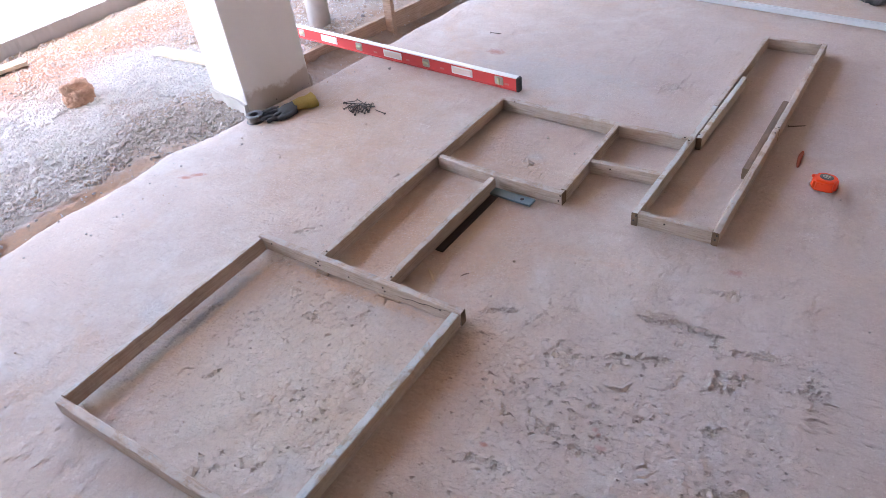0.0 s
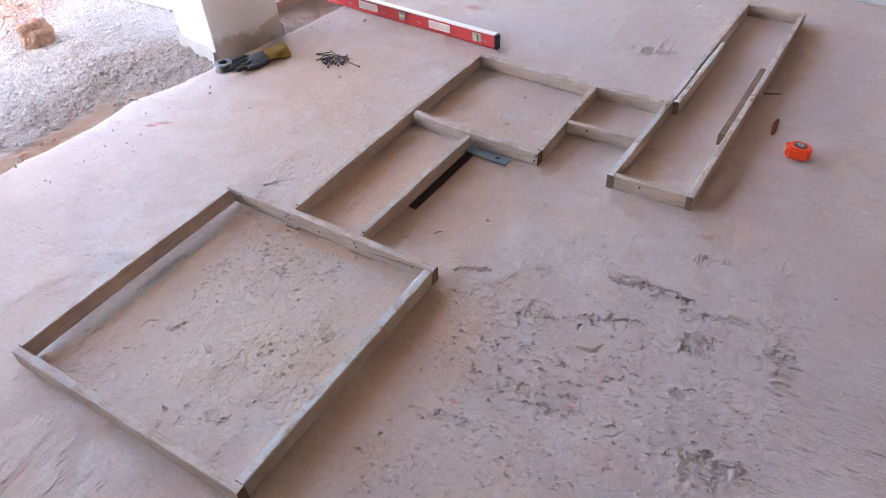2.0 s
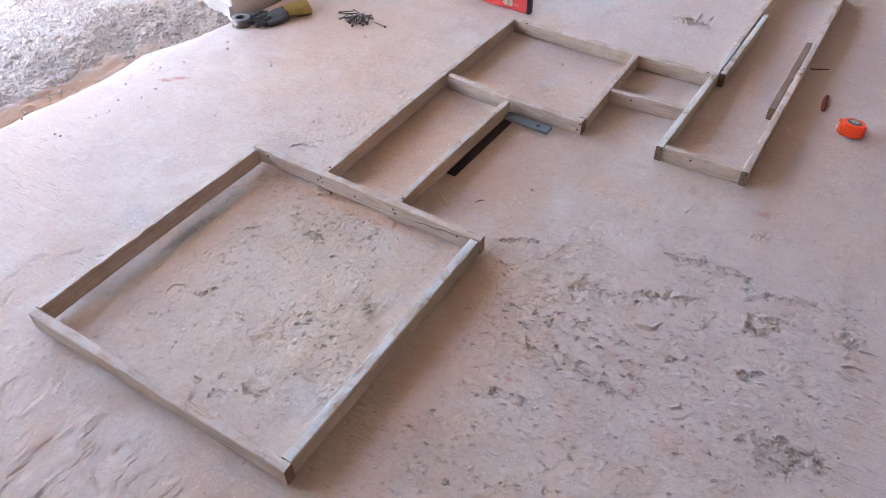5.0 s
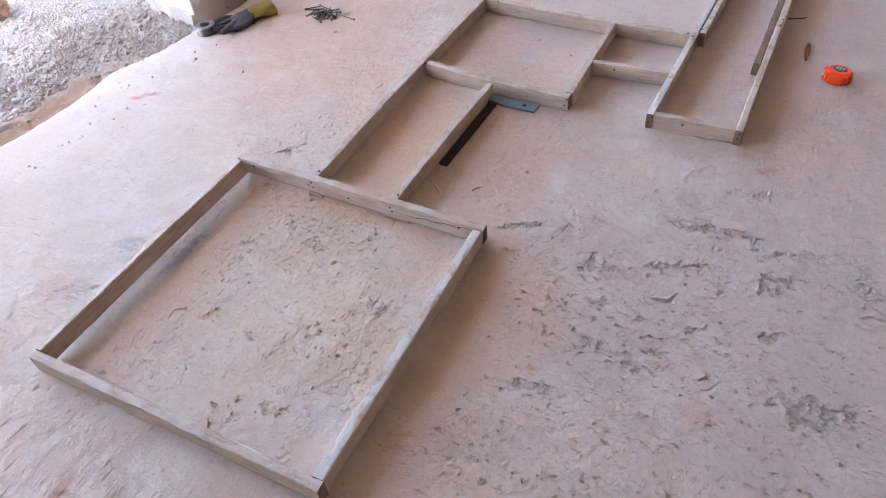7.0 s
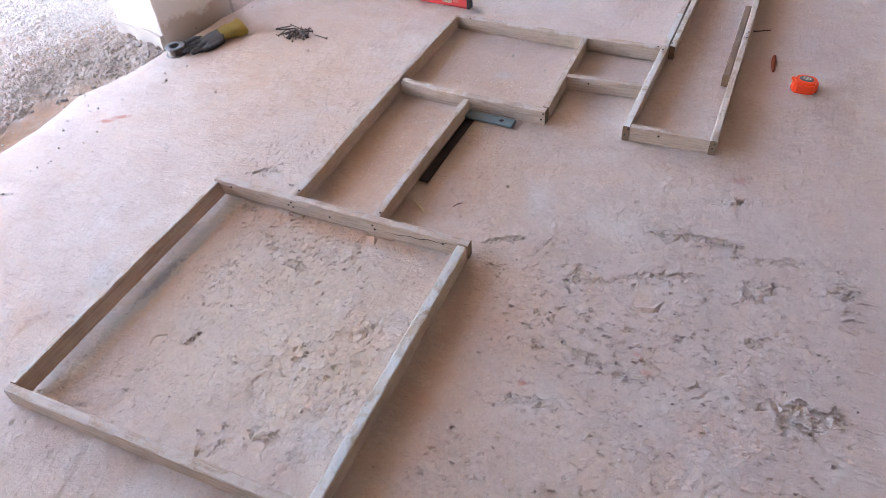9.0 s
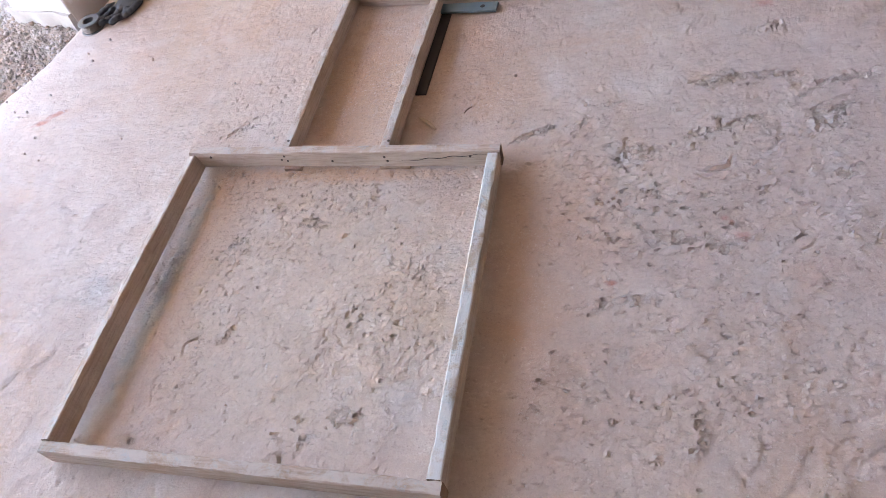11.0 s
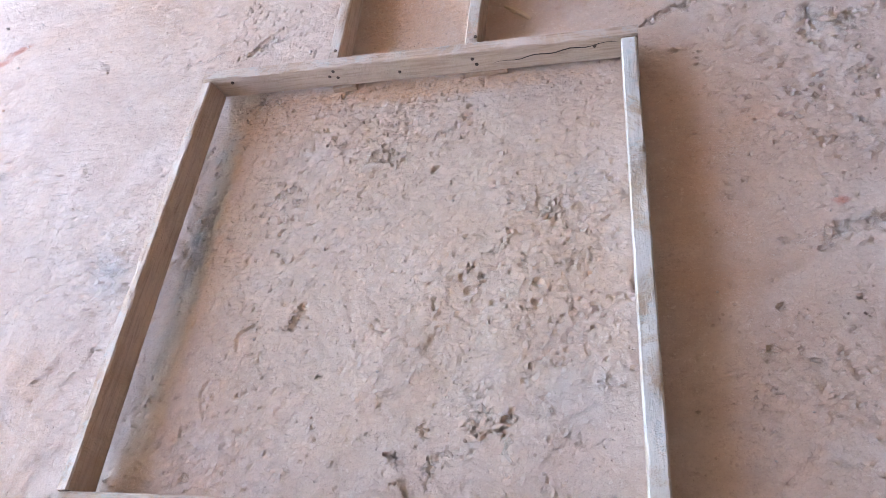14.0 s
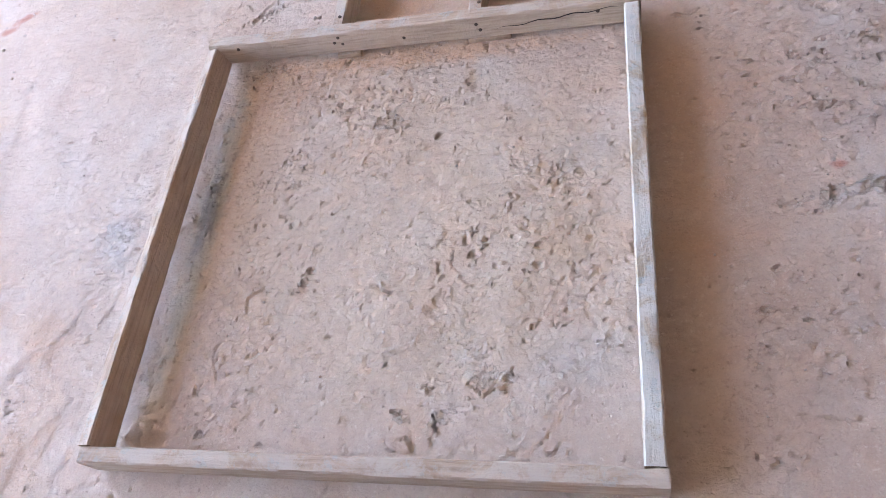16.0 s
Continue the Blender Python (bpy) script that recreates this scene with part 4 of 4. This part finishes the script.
# ---- the earth side ----
def edge_form():
    t = thing("edge_form", "brown plank edge form with stake along earth strip", "formwork", pose(0, 0, 0))
    m, ln = along((-0.985, 1.76), (-0.60, 4.0), -0.10)
    part("plank", timber(ln, 0.026, 0.095, 0.001, 0, 41), [TIMBER_FORM, END_GRAIN], t, "", m)
    part("stake", box(0.046, 0.034, 0.42, 0.002, 1, (0, 0, 0.21)), TIMBER_FORM, t, "brown timber stake", pose(-0.830, 2.515, -0.16, 2, 1, 8))


def prop_post():
    bm = lathe([(0.0, 0), (0.058, 0.0), (0.060, 0.05), (0.057, 1.0), (0.055, 2.0), (0.055, 2.80)], 28)
    for v in bm.verts:
        v.co += noise.noise_vector(v.co * 6) * 0.004
    ob = part("prop_post", bm, plain("stained_post", (0.50, 0.47, 0.44), 0.85, var=0.4, scale=12, bump=0.4, depth=0.004), None, "grey stained round prop post behind the edge form", pose(-1.19, 2.36, -0.06))
    tagged(ob, category="post")


def lump(name, label, category, m, r, mat, seed, rough=0.35):
    bm = bmesh.new()
    bmesh.ops.create_icosphere(bm, subdivisions=5, radius=1)
    for v in bm.verts:
        n = v.co.normalized()
        k = 1 + rough * noise.noise(n * 1.7 + Vector((seed, 0, 0))) + 0.12 * noise.noise(n * 6 + Vector((seed, 2, 0))) + 0.09 * noise.noise(n * 15) + 0.06 * noise.noise(n * 34)
        v.co = Vector((n.x * r[0], n.y * r[1], n.z * r[2])) * k
    ob = part(name, bm, mat, None, label, m)
    return tagged(ob, category=category)


def gravel():
    rnd = random.Random(5)
    base = bmesh.new()
    bmesh.ops.create_icosphere(base, subdivisions=1, radius=1)
    bv = np.array([v.co[:] for v in base.verts])
    bf = np.array([[v.index for v in f.verts] for f in base.faces])
    base.free()
    V, F, n = [], [], 0
    r2 = np.random.RandomState(6)
    while n < 40000:
        x, y = rnd.uniform(-2.6, -0.74), rnd.uniform(-0.2, 3.0)
        d = noise.noise(Vector((x * 3.1, y * 3.1, 1)))
        slurry = min(math.hypot((x + 1.55) / 0.66, (y - 0.45) / 0.95), math.hypot((x + 1.55) / 0.45, (y - 1.55) / 0.28)) < 1.0 + 0.3 * d
        if not slurry and rnd.random() < 0.45 + (0.35 if d < -0.2 else 0):
            continue
        if x > -0.955 + 0.04 * d and y < 0.98 + 0.1 * d and rnd.random() < 0.95:
            continue
        if y > 1.6 and (x > -0.98 or rnd.random() < 0.4):
            continue
        s = 0.0034 + 0.0062 * rnd.random() ** 2.0 if slurry else (0.0026 + 0.0070 * rnd.random() ** 1.8) * (1.5 if rnd.random() < 0.08 else 1.0)
        sc = s * r2.uniform(0.6, 1.25, 3) * np.array([1, 1, 0.9])
        a = rnd.uniform(0, 6.28)
        P = bv * (1 + 0.08 * r2.randn(len(bv), 1)) * sc
        c, q = math.cos(a), math.sin(a)
        P = np.stack([P[:, 0] * c - P[:, 1] * q, P[:, 0] * q + P[:, 1] * c, P[:, 2]], -1)
        V.append(P + [x, y, s * rnd.uniform(-0.55, 0.35)])
        F.append(bf + n * len(bv))
        n += 1
    V = np.concatenate(V)
    cen = V.reshape(n, -1, 3).mean(1)
    V[:, 2] += np.repeat(ground_level(cen[:, 0], cen[:, 1]) + 0.001, len(bv))
    me = bpy.data.meshes.new("gravel")
    me.from_pydata(V.tolist(), [], np.concatenate(F).tolist())
    me.materials.append(STONE)
    me.polygons.foreach_set("use_smooth", [True] * len(me.polygons))
    tagged(new("gravel", me), "loose grey gravel and cement crumbs on earth", "gravel", kind="stuff")


edge_form()
prop_post()
lump("brick_lump", "broken lump of orange clay lying on gravel", "rubble", pose(-1.67, 1.19, 0.01, 0, 0, 20), (0.078, 0.068, 0.062), CLAY, 3, 0.42)
m_plank, len_plank = along((-1.74, 1.70), (-1.22, 1.70), -0.005, 0.0)
tagged(part("offcut_plank", timber(len_plank, 0.07, 0.022, 0.001, 0, 51), [TIMBER_PALE, TIMBER_PALE], None, "pale timber offcut lying on gravel behind pillar", m_plank), category="plank")
m_plank, len_plank = along((-2.55, 0.75), (-2.40, 1.36), -0.03, -0.02)
tagged(part("offcut_plank", timber(len_plank, 0.08, 0.022, 0.001, 0, 52), [TIMBER_PALE, TIMBER_PALE], None, "pale timber offcut lying beside concrete kerb", m_plank), category="plank")
gravel()


def crumbs():
    """Dry mortar crumbs and grit lying on the screed."""
    rnd = random.Random(21)
    bm = bmesh.new()
    spots = [(-0.352, 1.156, 0.006), (0.716, 0.995, 0.005), (-0.29, 0.83, 0.004), (-0.42, 1.95, 0.009), (-0.20, 1.49, 0.006), (0.02, 2.02, 0.005), (0.50, 1.66, 0.006), (0.63, 1.60, 0.005), (1.45, 1.66, 0.004)]
    spots += [(rnd.uniform(-0.7, 1.7), rnd.uniform(-0.3, 3.2), 0.0012 + 0.0025 * rnd.random() ** 2) for _ in range(260)]
    spots += [(rnd.gauss(-0.64, 0.06), rnd.uniform(0.2, 2.6), 0.0015 + 0.004 * rnd.random() ** 2) for _ in range(160)]
    for x, y, r in spots:
        m = pose(x, y, r * 0.5, rnd.uniform(0, 180), rnd.uniform(0, 180), rnd.uniform(0, 180)) @ Matrix.Diagonal((r, r * rnd.uniform(0.6, 1), r * rnd.uniform(0.5, 0.9), 1))
        bmesh.ops.create_icosphere(bm, subdivisions=1, radius=1, matrix=m)
    ob = part("grit", bm, STONE, None, "scattered grit and mortar crumbs on screed", smooth=False)
    tagged(ob, category="grit", kind="stuff")


crumbs()
